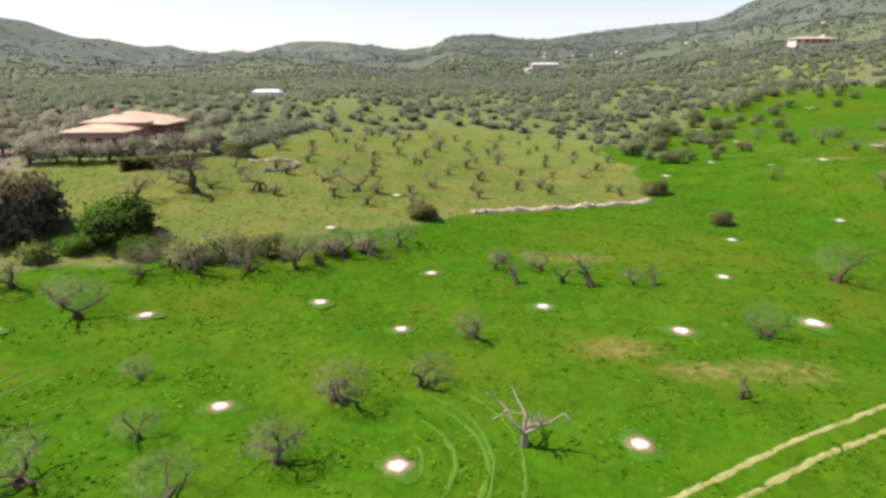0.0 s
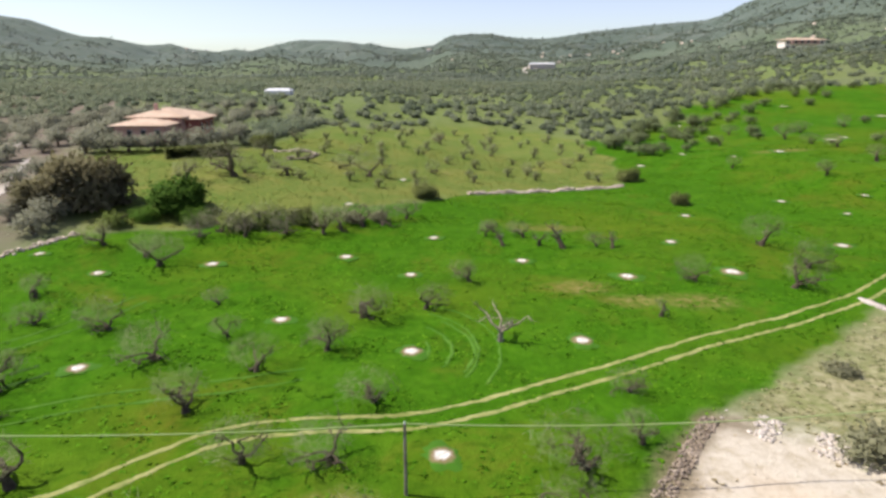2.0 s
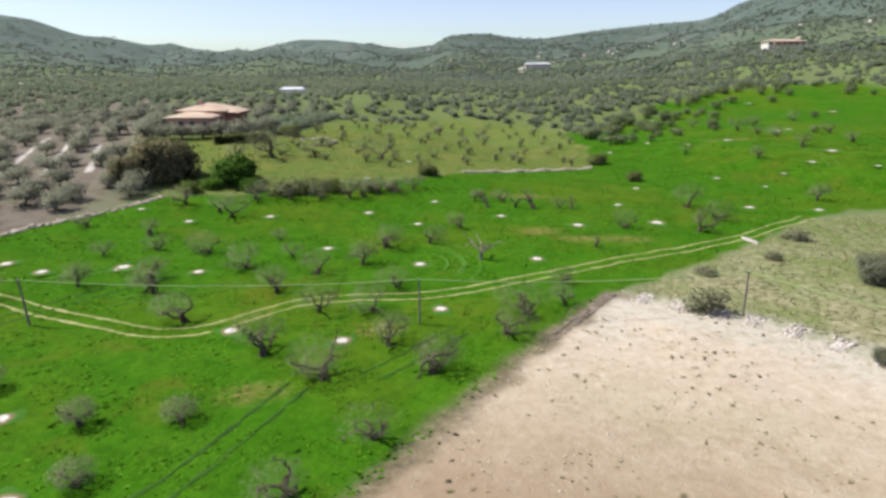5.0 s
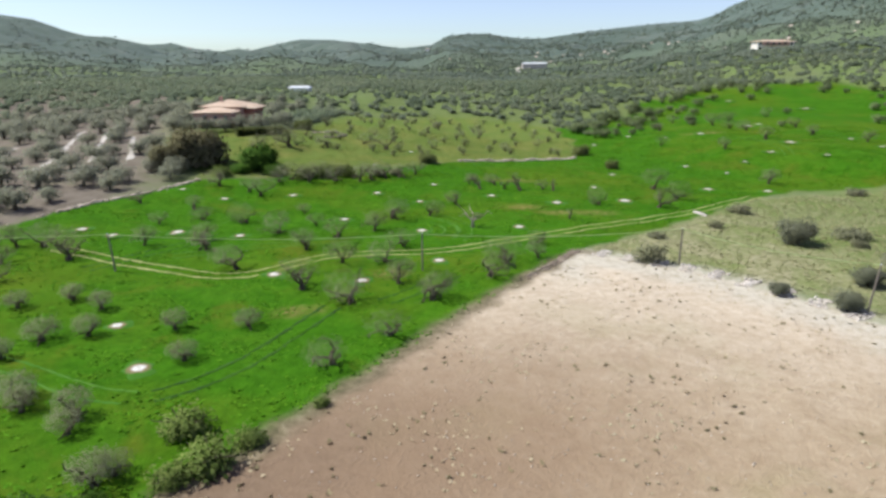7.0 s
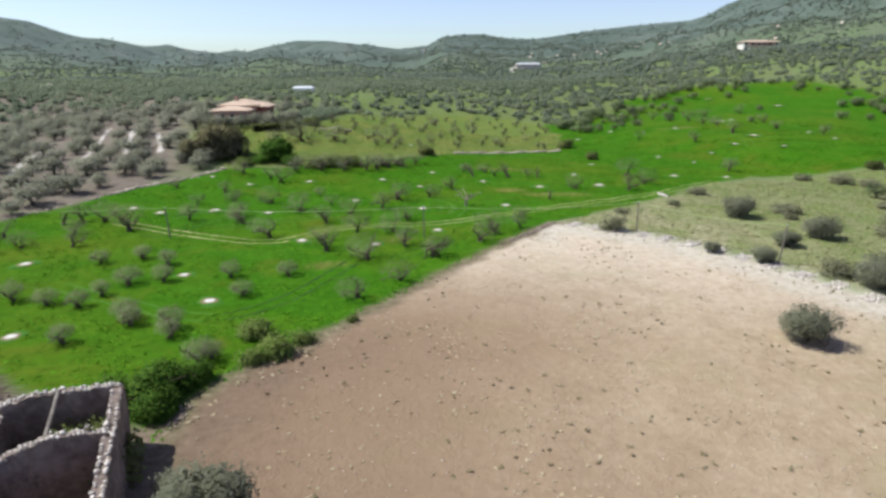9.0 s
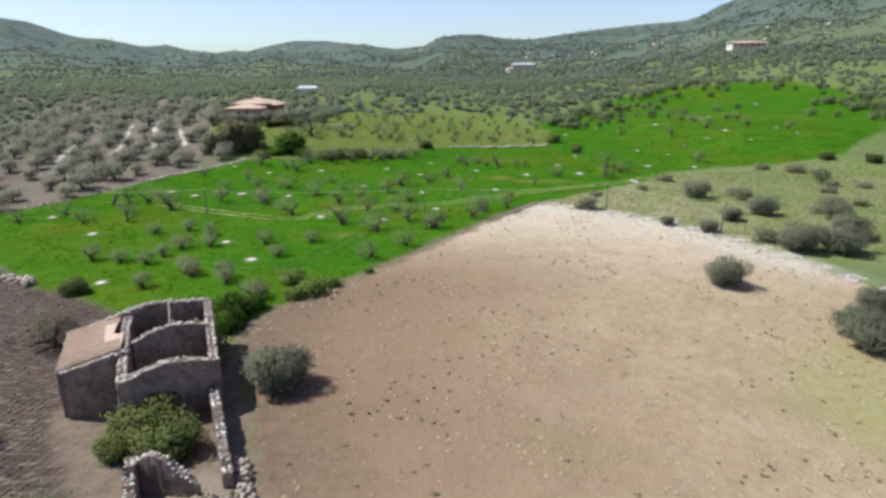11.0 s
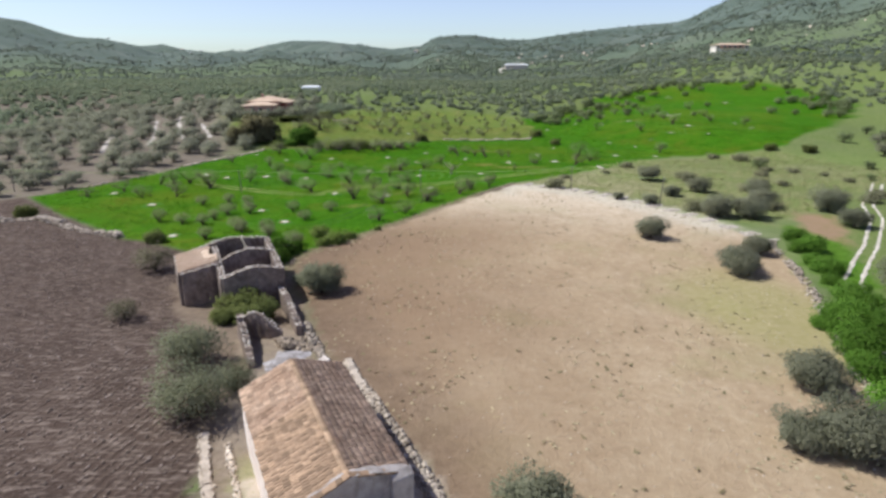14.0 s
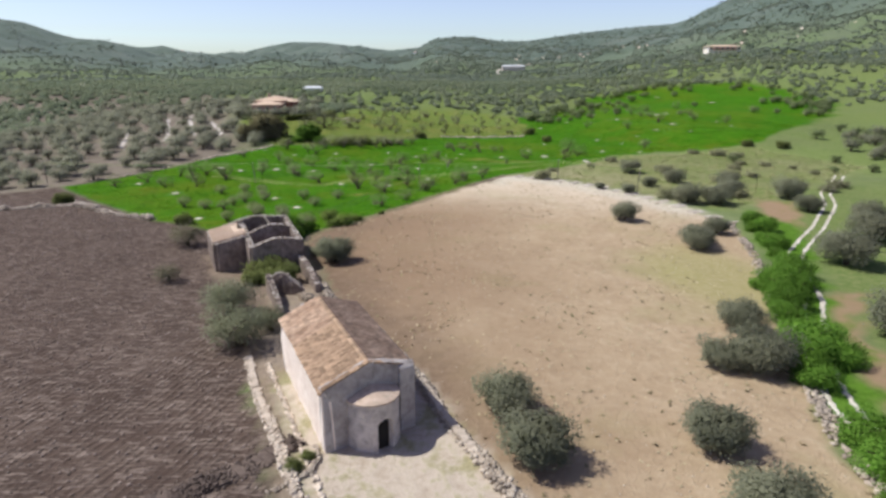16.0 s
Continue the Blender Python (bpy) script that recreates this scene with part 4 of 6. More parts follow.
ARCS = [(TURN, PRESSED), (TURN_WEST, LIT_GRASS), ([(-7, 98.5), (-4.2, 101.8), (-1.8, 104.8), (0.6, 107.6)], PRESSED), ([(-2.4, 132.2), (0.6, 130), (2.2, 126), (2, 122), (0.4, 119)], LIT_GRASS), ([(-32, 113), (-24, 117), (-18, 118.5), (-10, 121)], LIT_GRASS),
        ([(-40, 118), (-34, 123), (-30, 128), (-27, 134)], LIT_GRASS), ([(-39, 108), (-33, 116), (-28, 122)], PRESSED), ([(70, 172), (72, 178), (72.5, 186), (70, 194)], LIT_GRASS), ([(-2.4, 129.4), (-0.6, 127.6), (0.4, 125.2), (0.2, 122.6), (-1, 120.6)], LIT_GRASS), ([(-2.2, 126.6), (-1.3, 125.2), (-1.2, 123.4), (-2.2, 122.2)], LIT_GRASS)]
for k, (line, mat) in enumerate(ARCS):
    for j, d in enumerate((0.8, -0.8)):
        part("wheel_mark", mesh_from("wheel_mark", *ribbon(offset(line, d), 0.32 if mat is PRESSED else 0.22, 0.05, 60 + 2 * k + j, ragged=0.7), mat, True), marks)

# ---- dry stone walls ----
def stone_mesh(k):
    rng = np.random.RandomState(1200 + k)
    v = np.array([(x, y, z) for z in (-.5, .5) for y in (-.5, .5) for x in (-.5, .5)]) * rng.uniform(.75, 1.0, (8, 3)) + rng.normal(0, .06, (8, 3))
    f = [(0, 2, 3, 1), (4, 5, 7, 6), (0, 1, 5, 4), (2, 6, 7, 3), (1, 3, 7, 5), (0, 4, 6, 2)]
    return v, np.array(f)


stone_shapes = [stone_mesh(k) for k in range(8)]
stone_meshes = [mesh_from("stone", v, f, STONE) for v, f in stone_shapes]


def along(line, step):
    p = np.array(line, float)
    s = np.r_[0, np.cumsum(np.hypot(*np.diff(p, axis=0).T))]
    t = np.arange(0, s[-1], step)
    x, y = np.interp(t, s, p[:, 0]), np.interp(t, s, p[:, 1])
    a = np.arctan2(np.gradient(y), np.gradient(x))
    return x, y, a


def heap(line, height, width, size, seed, gaps=0.15):
    """Stones of a tumbled wall or heap as (place, turn, size) rows."""
    rng = np.random.RandomState(seed)
    rows = []
    x, y, a = along(line, size * 0.8)
    for px, py, pa in zip(x, y, a):
        h = height * (0.55 + 0.45 * math.sin(px * 0.9 + py * 0.7 + seed)) + rng.uniform(-.1, .1) * height
        hole = gaps + 0.5 * gaps * math.sin(px * 1.7 - py * 1.1)
        level = 0.0
        while level < max(h, size * .5):
            for side in np.arange(-width / 2 * (1 - .4 * level / max(height, .1)), width / 2 + .01, size * 0.85):
                if rng.uniform() > hole:
                    jx, jy = rng.normal(0, size * .3, 2)
                    rows.append((px - math.sin(pa) * side + jx, py + math.cos(pa) * side + jy, level + size * .2, pa + rng.normal(0, .7), size * rng.uniform(.45, 1.35)))
            level += size * .62
    r = np.array(rows)
    r[:, 2] += land(r[:, 0], r[:, 1])
    return [(tuple(q[:3]), q[3], q[4]) for q in r]


def joined_stones(rows, seed):
    rng = np.random.RandomState(seed)
    chunks = []
    for (x, y, z), a, s in rows:
        v, f = stone_shapes[rng.randint(8)]
        c, n = math.cos(a), math.sin(a)
        w = v * np.array((s * 1.25, s, s * .8))
        chunks.append((np.c_[w[:, 0] * c - w[:, 1] * n + x, w[:, 0] * n + w[:, 1] * c + y, w[:, 2] + z], f))
    return merge(chunks)


def stone_wall(name, label, line, height, width, size, seed, single=0, gaps=0.12, mat=None):
    rows = heap(line, height, width, size, seed, gaps)
    ob = tagged(new(name), label, "stone wall", kind="structure")
    rng = np.random.RandomState(seed)
    if len(rows) > single:
        part("loose_stones", mesh_from("loose_stones", *joined_stones(rows[single:], seed), mat or STONE), ob)["kind"] = "stuff"
    for (x, y, z), a, s in rows[:single]:
        st = part("stone", stone_meshes[rng.randint(8)], ob)
        st.matrix_basis = Matrix.LocRotScale((x, y, z), Euler((0, 0, a)), (s * 1.25, s, s * .8))
    return ob


# ---- the chapel ----
NL, NR, FL = np.array((-8.5, 16.1)), np.array((-3.45, 19.3)), np.array((-13.2, 27.5))
WU, LV = NR - NL, FL - NL
CW, CL = float(np.hypot(*WU)), float(np.hypot(*LV))
UD, VD = WU / CW, LV / CL
CZ = 0.45


def cp(u, v, z):
    """A place in the chapel: metres across from the lit wall, metres back from the apse end, height."""
    p = NL + UD * u + VD * v
    return (p[0], p[1], CZ + z)


def solid(name, verts, faces, mat, parent, label="", bev=0.0):
    me = bpy.data.meshes.new(name)
    bm = bmesh.new()
    vs = [bm.verts.new(v) for v in verts]
    for f in faces:
        bm.faces.new([vs[i] for i in f])
    bmesh.ops.recalc_face_normals(bm, faces=bm.faces)
    if bev:
        bmesh.ops.bevel(bm, geom=list(bm.edges), offset=bev, segments=1, affect="EDGES")
    bm.to_mesh(me)
    bm.free()
    me.materials.append(mat)
    return part(name, me, parent, label)


def prism(name, base, low, tops, mat, parent, label="", bev=0.0):
    """An upright block over a ground outline, with a height for each corner."""
    n = len(base)
    tops = tops if hasattr(tops, "__len__") else [tops] * n
    v = [(x, y, low) for x, y in base] + [(x, y, t) for (x, y), t in zip(base, tops)]
    f = [tuple(range(n))[::-1], tuple(range(n, 2 * n))] + [(i, (i + 1) % n, n + (i + 1) % n, n + i) for i in range(n)]
    return solid(name, v, f, mat, parent, label, bev)


def rough_wall(name, a, b, thick, low, top, mat, parent, label="", rag=0.1, step=0.3, seed=1):
    """A masonry wall between two places with an uneven top; top is a list of heights along it."""
    rng = np.random.RandomState(seed)
    a, b = np.array(a, float), np.array(b, float)
    n = max(2, int(np.hypot(*(b - a)) / step) + 1)
    t = np.linspace(0, 1, n)
    h = np.interp(t, np.linspace(0, 1, len(top)), top) + rng.normal(0, rag, n)
    d = (b - a) / np.hypot(*(b - a))
    side = np.array((-d[1], d[0])) * thick / 2
    mid = a + (b - a) * t[:, None]
    lv = np.array((0, .3, .6, .85, 1.0))
    rows = []
    for sgn, seq in ((1, lv), (-1, lv[::-1])):
        for q in seq:
            j = rng.normal(0, .03 if q < 1 else .05, n)
            xy = mid + side * sgn * (1 + j[:, None] / thick * 2 - (0.12 if q == 1 else 0))
            rows.append(np.c_[xy, low + (h - low) * q])
    v = np.stack(rows, 1)
    m = v.shape[1]
    f = [(i * m + k, i * m + k + 1, (i + 1) * m + k + 1, (i + 1) * m + k) for i in range(n - 1) for k in range(m - 1)]
    f += [tuple(range(m))[::-1], tuple((n - 1) * m + k for k in range(m))]
    me = bpy.data.meshes.new(name)
    me.from_pydata(v.reshape(-1, 3).tolist(), [], f)
    me.materials.append(mat)
    return part(name, me, parent, label)


chapel = tagged(new("chapel"), "small old stone chapel with clay tile roof and round apse", "chapel")
EAVE, RIDGE, TH = 4.1, 5.05, 0.6


def xy(u, v):
    return cp(u, v, 0)[:2]


# side and gable differ in base colour to carry sun and shade
rough_wall("side_wall", xy(TH / 2, 0), xy(TH / 2, CL), TH, CZ - .4, [CZ + EAVE - .25], LIT_PLASTER, chapel, "pale plastered wall, brightened as sunlit", 0.01, 0.5, 3)
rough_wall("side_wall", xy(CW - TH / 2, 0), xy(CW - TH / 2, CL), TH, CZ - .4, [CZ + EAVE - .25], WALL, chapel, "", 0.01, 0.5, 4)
rough_wall("gable_wall", xy(.02, TH / 2 - .04), xy(CW - .02, TH / 2 - .04), TH, CZ - .4, [CZ + EAVE - .02, CZ + RIDGE + .02, CZ + EAVE + .1], SHADE_RENDER, chapel, "rendered gable wall, greyed as shaded", 0.015, 0.25, 5)
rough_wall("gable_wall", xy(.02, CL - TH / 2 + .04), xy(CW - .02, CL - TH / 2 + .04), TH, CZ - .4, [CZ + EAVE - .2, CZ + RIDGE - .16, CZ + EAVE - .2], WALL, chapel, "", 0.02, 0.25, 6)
prism("buttress", [xy(CW - 1.05, -.3), xy(CW + .03, -.3), xy(CW + .03, .1), xy(CW - 1.05, .1)], CZ - .3, [CZ + EAVE + .05, CZ + EAVE + .05, CZ + EAVE + .35, CZ + EAVE + .35], SHADE_RENDER, chapel, "", 0.04)

# roof: a deck on each side, then rows of half-round tiles
for sgn in (0, 1):
    u0, u1 = (-.12, CW / 2) if sgn == 0 else (CW / 2, CW + .12)
    z0, z1 = (EAVE - .22, RIDGE - .1) if sgn == 0 else (RIDGE - .1, EAVE - .22)
    q = [cp(u0, .1, z0), cp(u1, .1, z1), cp(u1, CL - .1, z1), cp(u0, CL - .1, z0)]
    q += [(x, y, z - .12) for x, y, z in q]
    solid("roof_deck", q, [(0, 1, 2, 3), (7, 6, 5, 4), (0, 4, 5, 1), (1, 5, 6, 2), (2, 6, 7, 3), (3, 7, 4, 0)], DECK_TILE, chapel)


def tile_shape():
    """A tapered half-round tile, 0.44 m long down the slope."""
    v = []
    for i, (s, r, lift) in enumerate(((0.0, 0.082, 0.0), (0.44, 0.1, 0.022))):
        for k in range(5):
            a = math.pi * k / 4
            v.append((r * 1.08 * math.cos(a), -s, r * math.sin(a) * .45 + lift))
    f = [(k, k + 1, k + 6, k + 5) for k in range(4)] + [(5, 6, 7, 8)]
    return np.array(v), f


tv, tf = tile_shape()
tile_mesh = bpy.data.meshes.new("roof_tile")
tile_mesh.from_pydata(tv.tolist(), [], tf)
tile_mesh.materials.append(TILE)
rng = np.random.RandomState(77)
tiles_near, tiles_rest = [], []
slope = math.hypot(CW / 2, RIDGE - EAVE)
for sgn in (0, 1):
    for col in range(int(CL / .215)):
        for row in range(9):
            v = .16 + col * .215 + rng.normal(0, .012)
            s = .02 + row * .36 + rng.normal(0, .02)
            u = CW / 2 - s * (CW / 2) / slope if sgn == 0 else CW / 2 + s * (CW / 2) / slope
            z = RIDGE - .1 - s * (RIDGE - EAVE + .12) / slope + .02
            down = (Vector(cp(u + (-1 if sgn == 0 else 1) * .1, v, z - .1 * (RIDGE - EAVE) / (CW / 2))) - Vector(cp(u, v, z))).normalized()
            ax = Vector((VD[0], VD[1], 0)) * (1 if sgn == 0 else -1)
            up = ax.cross(-down).normalized()
            up = up if up.z > 0 else -up
            rot = Matrix((ax, -down, up)).transposed()
            rot = rot @ Matrix.Rotation(rng.normal(0, .05), 3, "Z")
            m = Matrix.Translation(cp(u, v, z)) @ rot.to_4x4()
            (tiles_near if sgn == 0 and col < 33 else tiles_rest).append(m)
for m in tiles_near:
    part("roof_tile", tile_mesh, chapel, "", m)
chunk = [(np.c_[tv, np.ones(len(tv))] @ np.array(m).T[:, :3], np.array([f for f in tf])) for m in tiles_rest]
vv, ff = merge(chunk)
me = mesh_from("tile_covering", vv, ff, DECK_TILE)
part("tile_covering", me, chapel, "weathered brown clay tiles")["kind"] = "stuff"
for k in range(int(CL / .4)):
    m = Matrix.Translation(cp(CW / 2, .05 + k * .4, RIDGE - .06)) @ Matrix(((-UD[0], -VD[0], 0), (-UD[1], -VD[1], 0), (0, 0, 1))).to_4x4() @ Matrix.Diagonal((1.5, 1.05, 1.3, 1)) @ Matrix.Rotation(rng.normal(0, .03), 4, "Z")
    part("ridge_tile", tile_mesh, chapel, "", m)
for k in range(2):
    for s in range(10):
        t0, t1 = s / 10, (s + 1) / 10
        u0, u1 = (CW / 2 * t0, CW / 2 * t1) if k == 0 else (CW - CW / 2 * t0, CW - CW / 2 * t1)
        z0, z1 = EAVE + .02 + (RIDGE - EAVE) * t0, EAVE + .02 + (RIDGE - EAVE) * t1
        q = [cp(u0, -.06, z0), cp(u1, -.06, z1), cp(u1, .3, z1), cp(u0, .3, z0)]
        q = [(x, y, z - .05) for x, y, z in q] + [(x, y, z + .01 + rng.uniform(0, .04)) for x, y, z in q]
        solid("coping_stone", q, [(3, 2, 1, 0), (4, 5, 6, 7), (0, 1, 5, 4), (1, 2, 6, 5), (2, 3, 7, 6), (3, 0, 4, 7)], TILE, chapel)

# apse: a half-round wall with an arched doorway, and a half-cone roof
AR, AH, AU = 1.6, 3.05, CW * .52
DOOR_A, DOOR_W, DOOR_H = radians(2), 1.1, 2.05
apse_axis = np.array((UD[0], UD[1]))
apse_out = np.array((UD[1], -UD[0]))


def apse_point(ang, r, z):
    """ang 0 looks straight out from the gable, positive to the right."""
    c = np.array(xy(AU, 0)) + apse_axis * r * math.sin(ang) + apse_out * r * math.cos(ang)
    return (c[0], c[1], CZ + z)


na, nz = 48, 31
grid_a, grid_z = np.linspace(-math.pi / 2 - .12, math.pi / 2 + .12, na + 1), np.linspace(-.3, AH, nz + 1)
keep = np.ones((na, nz), bool)
for i in range(na):
    for j in range(nz):
        off, zc = ((grid_a[i] + grid_a[i + 1]) / 2 - DOOR_A) * AR, (grid_z[j] + grid_z[j + 1]) / 2
        spring = DOOR_H - DOOR_W / 2
        if abs(off) < DOOR_W / 2 and (zc < spring or math.hypot(off, zc - spring) < DOOR_W / 2):
            keep[i, j] = False
rr = np.random.RandomState(8)
verts, faces = [], []
for r in (AR, AR - .45):
    for a in grid_a:
        for z in grid_z:
            verts.append(apse_point(a, r + rr.normal(0, .012), z))
idx = lambda s, i, j: s * (na + 1) * (nz + 1) + i * (nz + 1) + j
for i in range(na):
    for j in range(nz):
        if keep[i, j]:
            faces.append((idx(0, i, j), idx(0, i + 1, j), idx(0, i + 1, j + 1), idx(0, i, j + 1)))
            faces.append((idx(1, i, j + 1), idx(1, i + 1, j + 1), idx(1, i + 1, j), idx(1, i, j)))
            for di, dj, e in ((-1, 0, ((i, j), (i, j + 1))), (1, 0, ((i + 1, j + 1), (i + 1, j))), (0, -1, ((i + 1, j), (i, j))), (0, 1, ((i, j + 1), (i + 1, j + 1)))):
                a, b = i + di, j + dj
                if not (0 <= a < na and 0 <= b < nz) or not keep[a, b]:
                    (p, q), (s, t) = e
                    faces.append((idx(0, p, q), idx(0, s, t), idx(1, s, t), idx(1, p, q)))
me = bpy.data.meshes.new("apse_wall")
me.from_pydata(verts, [], faces)
me.materials.append(PLASTER)
apse = part("apse_wall", me, chapel, "rounded grey plastered apse wall")
v = [apse_point(a, AR + .07, AH - .02) for a in grid_a] + [apse_point(a, AR + .07, AH + .08) for a in grid_a] + [apse_point(0, .0, AH + .62)]
n = na + 1
f = [(i, i + 1, n + i + 1, n + i) for i in range(na)] + [(n + i, n + i + 1, 2 * n) for i in range(na)] + [tuple(range(n))[::-1]]
me = bpy.data.meshes.new("apse_roof")
me.from_pydata(v, [], f)
# brown tiles coloured in the pale pinkish tone of their sunlit part
me.materials.append(surface("sunlit_pale_tile", (0.38, 0.27, 0.2), (0.54, 0.41, 0.31), (0.68, 0.55, 0.44), 3.0, relief=0.02, stain=(0.32, 0.27, 0.2)))
part("apse_roof", me, chapel, "half-cone tile roof in a sunlit pale tone")
# near-black panel that carries the darkness inside the doorway
dv = [apse_point(DOOR_A - .3, AR - .3, -.1), apse_point(DOOR_A + .3, AR - .3, -.1), apse_point(DOOR_A + .3, AR - .3, 2.1), apse_point(DOOR_A - .3, AR - .3, 2.1)]
dv += [(x - apse_out[0] * .06, y - apse_out[1] * .06, z) for x, y, z in dv]
door = solid("door", dv, [(0, 1, 2, 3), (7, 6, 5, 4), (0, 4, 5, 1), (1, 5, 6, 2), (2, 6, 7, 3), (3, 7, 4, 0)], ROOM_DARK, chapel, "door panel in an arched opening, blackened as unlit")

CAP = surface("pale_cap_stone", (0.42, 0.36, 0.29), (0.6, 0.53, 0.45), (0.76, 0.7, 0.62), 5.0, relief=0.03, island=0.25)
DULL_STONE = surface("dusty_stone", (0.17, 0.13, 0.09), (0.28, 0.22, 0.16), (0.43, 0.36, 0.28), 5.0, relief=0.03, island=0.3)
# courtyard walls and the strip beside the chapel
def wall_core(owner, line, height, thick, seed, mat=None):
    """The packed body of a dry stone wall, under its loose top stones."""
    for k, (a, b) in enumerate(zip(line[:-1], line[1:])):
        low = min(z_at(*a), z_at(*b))
        rough_wall("packed_core", a, b, thick, low - .3, [z_at(*a) + height, z_at(*b) + height], mat or STONE_CAP, owner, "", .05, .25, seed + k)


COURT_LINE = [(-8.6, 38.6), (-7.2, 34.6), (-5.4, 30.2), (-3.9, 26.5), (-2.6, 23.6), (-1.4, 19.8), (.2, 15.6), (1.6, 12), (3.6, 7.6), (6, 2)]
PATH_LINE = [(-16.1, 28.8), (-14.4, 24), (-12.5, 19.6), (-11, 16), (-9.6, 12.8), (-7.6, 8.4)]
wall_core(stone_wall("court_wall", "tumbled pale dry stone wall along the tan field", COURT_LINE, .5, .75, .2, 11, 280, .3), COURT_LINE, .3, .5, 70)
stone_wall("field_wall", "low tumbled stone wall between chapel and ruin", [(-13.2, 46), (-11, 40.6), (-9.4, 36.4), (-7.3, 32.3), (-5.4, 29)], .4, .55, .25, 12, 60)
wall_core(stone_wall("path_wall", "low pale stone wall beside the ploughed soil", PATH_LINE, .3, .6, .18, 13, 220, .35), PATH_LINE, .22, .42, 80)
stone_wall("lower_path_wall", "second low stone edge beside the chapel path", [(-14.5, 28), (-12.9, 24.2), (-11.2, 20.1), (-9.6, 15.9), (-8.2, 12.6), (-7, 9.6)], .12, .26, .17, 14, 0, .25)
# bank soil darkened to stand for the strip of shadow along it
BANK_SOIL = surface("shadow_dark_soil", (0.06, 0.043, 0.035), (0.1, 0.074, 0.06), (0.17, 0.13, 0.105), 3.0, island=.3)
BANK = [(-19, 11.2), (-15.6, 12.6), (-13.2, 14.4), (-11.6, 16), (-10.3, 17.4)]
wall_core(stone_wall("bank_wall", "low brown bank of earth and stones below the ploughed soil", BANK, .2, 1.6, .15, 24, 0, .55, BANK_SOIL), BANK, .1, 1.3, 90, BANK_SOIL)
stone_wall("kerb_wall", "low curved pale stone edge before the chapel", [(-9.1, 16.9), (-8.7, 15.6), (-9.0, 14.4), (-9.9, 13.4), (-11, 12.6)], .18, .25, .16, 25, 0, .1)
stone_wall("green_field_wall", "crumbled stone edge between green field and tan field", [(14.4, 114.8), (5.3, 102.8), (-.8, 94.1), (-5.1, 87.3), (-8.4, 82.1), (-12.1, 76.3), (-15.9, 71.5), (-18.2, 66), (-17.9, 62)], .1, .9, .14, 15, 0, .92, DULL_STONE)
stone_wall("scrub_wall", "crumbled pale stone edge between tan field and scrub", [(15.2, 115), (25.6, 108), (34, 97.6), (39.2, 87), (43.4, 74.5)], .1, 2.6, .17, 16, 0, .88, CAP)
stone_wall("lane_wall", "crumbled stone edge between tan field and lane", [(43, 74), (38.4, 58), (31.4, 40), (25.4, 25), (21.8, 15), (22, 4)], .25, .9, .28, 17, 0, .6)
stone_wall("plough_wall", "pale stone bank along the ploughed field", [(-69, 84), (-64.4, 85.5), (-59, 87), (-50, 80.5), (-42.6, 76.8)], .5, 1.2, .34, 18, 0, .35)
stone_wall("terrace_wall", "pale dry stone terrace wall below the orchard", [(3, 175.3), (10, 179), (18.4, 183), (30, 188)], .32, .9, .24, 19, 0, .3)
stone_wall("curved_wall", "low curved stone wall beside the orchard", [(-30, 193.5), (-27.5, 195.5), (-24.6, 197), (-22.8, 194.5), (-23.4, 190), (-26.5, 187)], .45, .6, .32, 20, 0, .35)
stone_wall("grove_wall", "pale stone edge of the olive grove", [(-64, 112), (-55, 125), (-50.5, 134.5), (-45, 141.5), (-41, 149)], .2, .8, .3, 22, 0, .65)

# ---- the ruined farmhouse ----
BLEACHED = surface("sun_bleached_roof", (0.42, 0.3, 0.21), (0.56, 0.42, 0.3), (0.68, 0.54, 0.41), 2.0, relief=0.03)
ruin = tagged(new("ruined_farmhouse"), "roofless ruined farmhouse of pale rubble stone", "ruin")
RL = 0.0
# ruin masonry darkened to the tone of its shaded faces
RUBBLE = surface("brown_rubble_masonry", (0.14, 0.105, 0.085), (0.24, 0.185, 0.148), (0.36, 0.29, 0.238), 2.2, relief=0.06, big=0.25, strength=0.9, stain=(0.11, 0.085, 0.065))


def ruin_wall(name, a, b, thick, low, top, mat, parent, label="", rag=0.1, step=0.3, seed=1):
    """A broken wall; loose pale stones along its top draw its sunlit edge."""
    w = rough_wall(name, a, b, thick, low, top, mat, parent, label, rag, step, seed)
    rng = np.random.RandomState(seed + 500)
    n = int(math.dist(a, b) / .2)
    d = np.array((b[0] - a[0], b[1] - a[1])) / math.dist(a, b)
    rows = []
    for t in np.linspace(0.01, .99, n):
        for side in (-.3, .3):
            if rng.uniform() < .9:
                o = side * thick + rng.normal(0, .03)
                z = float(np.interp(t, np.linspace(0, 1, len(top)), top))
                rows.append(((a[0] + (b[0] - a[0]) * t - d[1] * o, a[1] + (b[1] - a[1]) * t + d[0] * o, z + rng.normal(0, .05)), rng.uniform(0, 6.28), rng.uniform(.1, .2)))
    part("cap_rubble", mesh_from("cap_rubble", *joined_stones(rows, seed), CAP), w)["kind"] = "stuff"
    return w


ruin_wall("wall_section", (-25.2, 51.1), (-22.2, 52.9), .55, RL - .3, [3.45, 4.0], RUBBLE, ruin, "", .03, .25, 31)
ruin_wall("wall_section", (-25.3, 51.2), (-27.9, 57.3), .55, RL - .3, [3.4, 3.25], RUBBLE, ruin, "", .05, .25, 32)
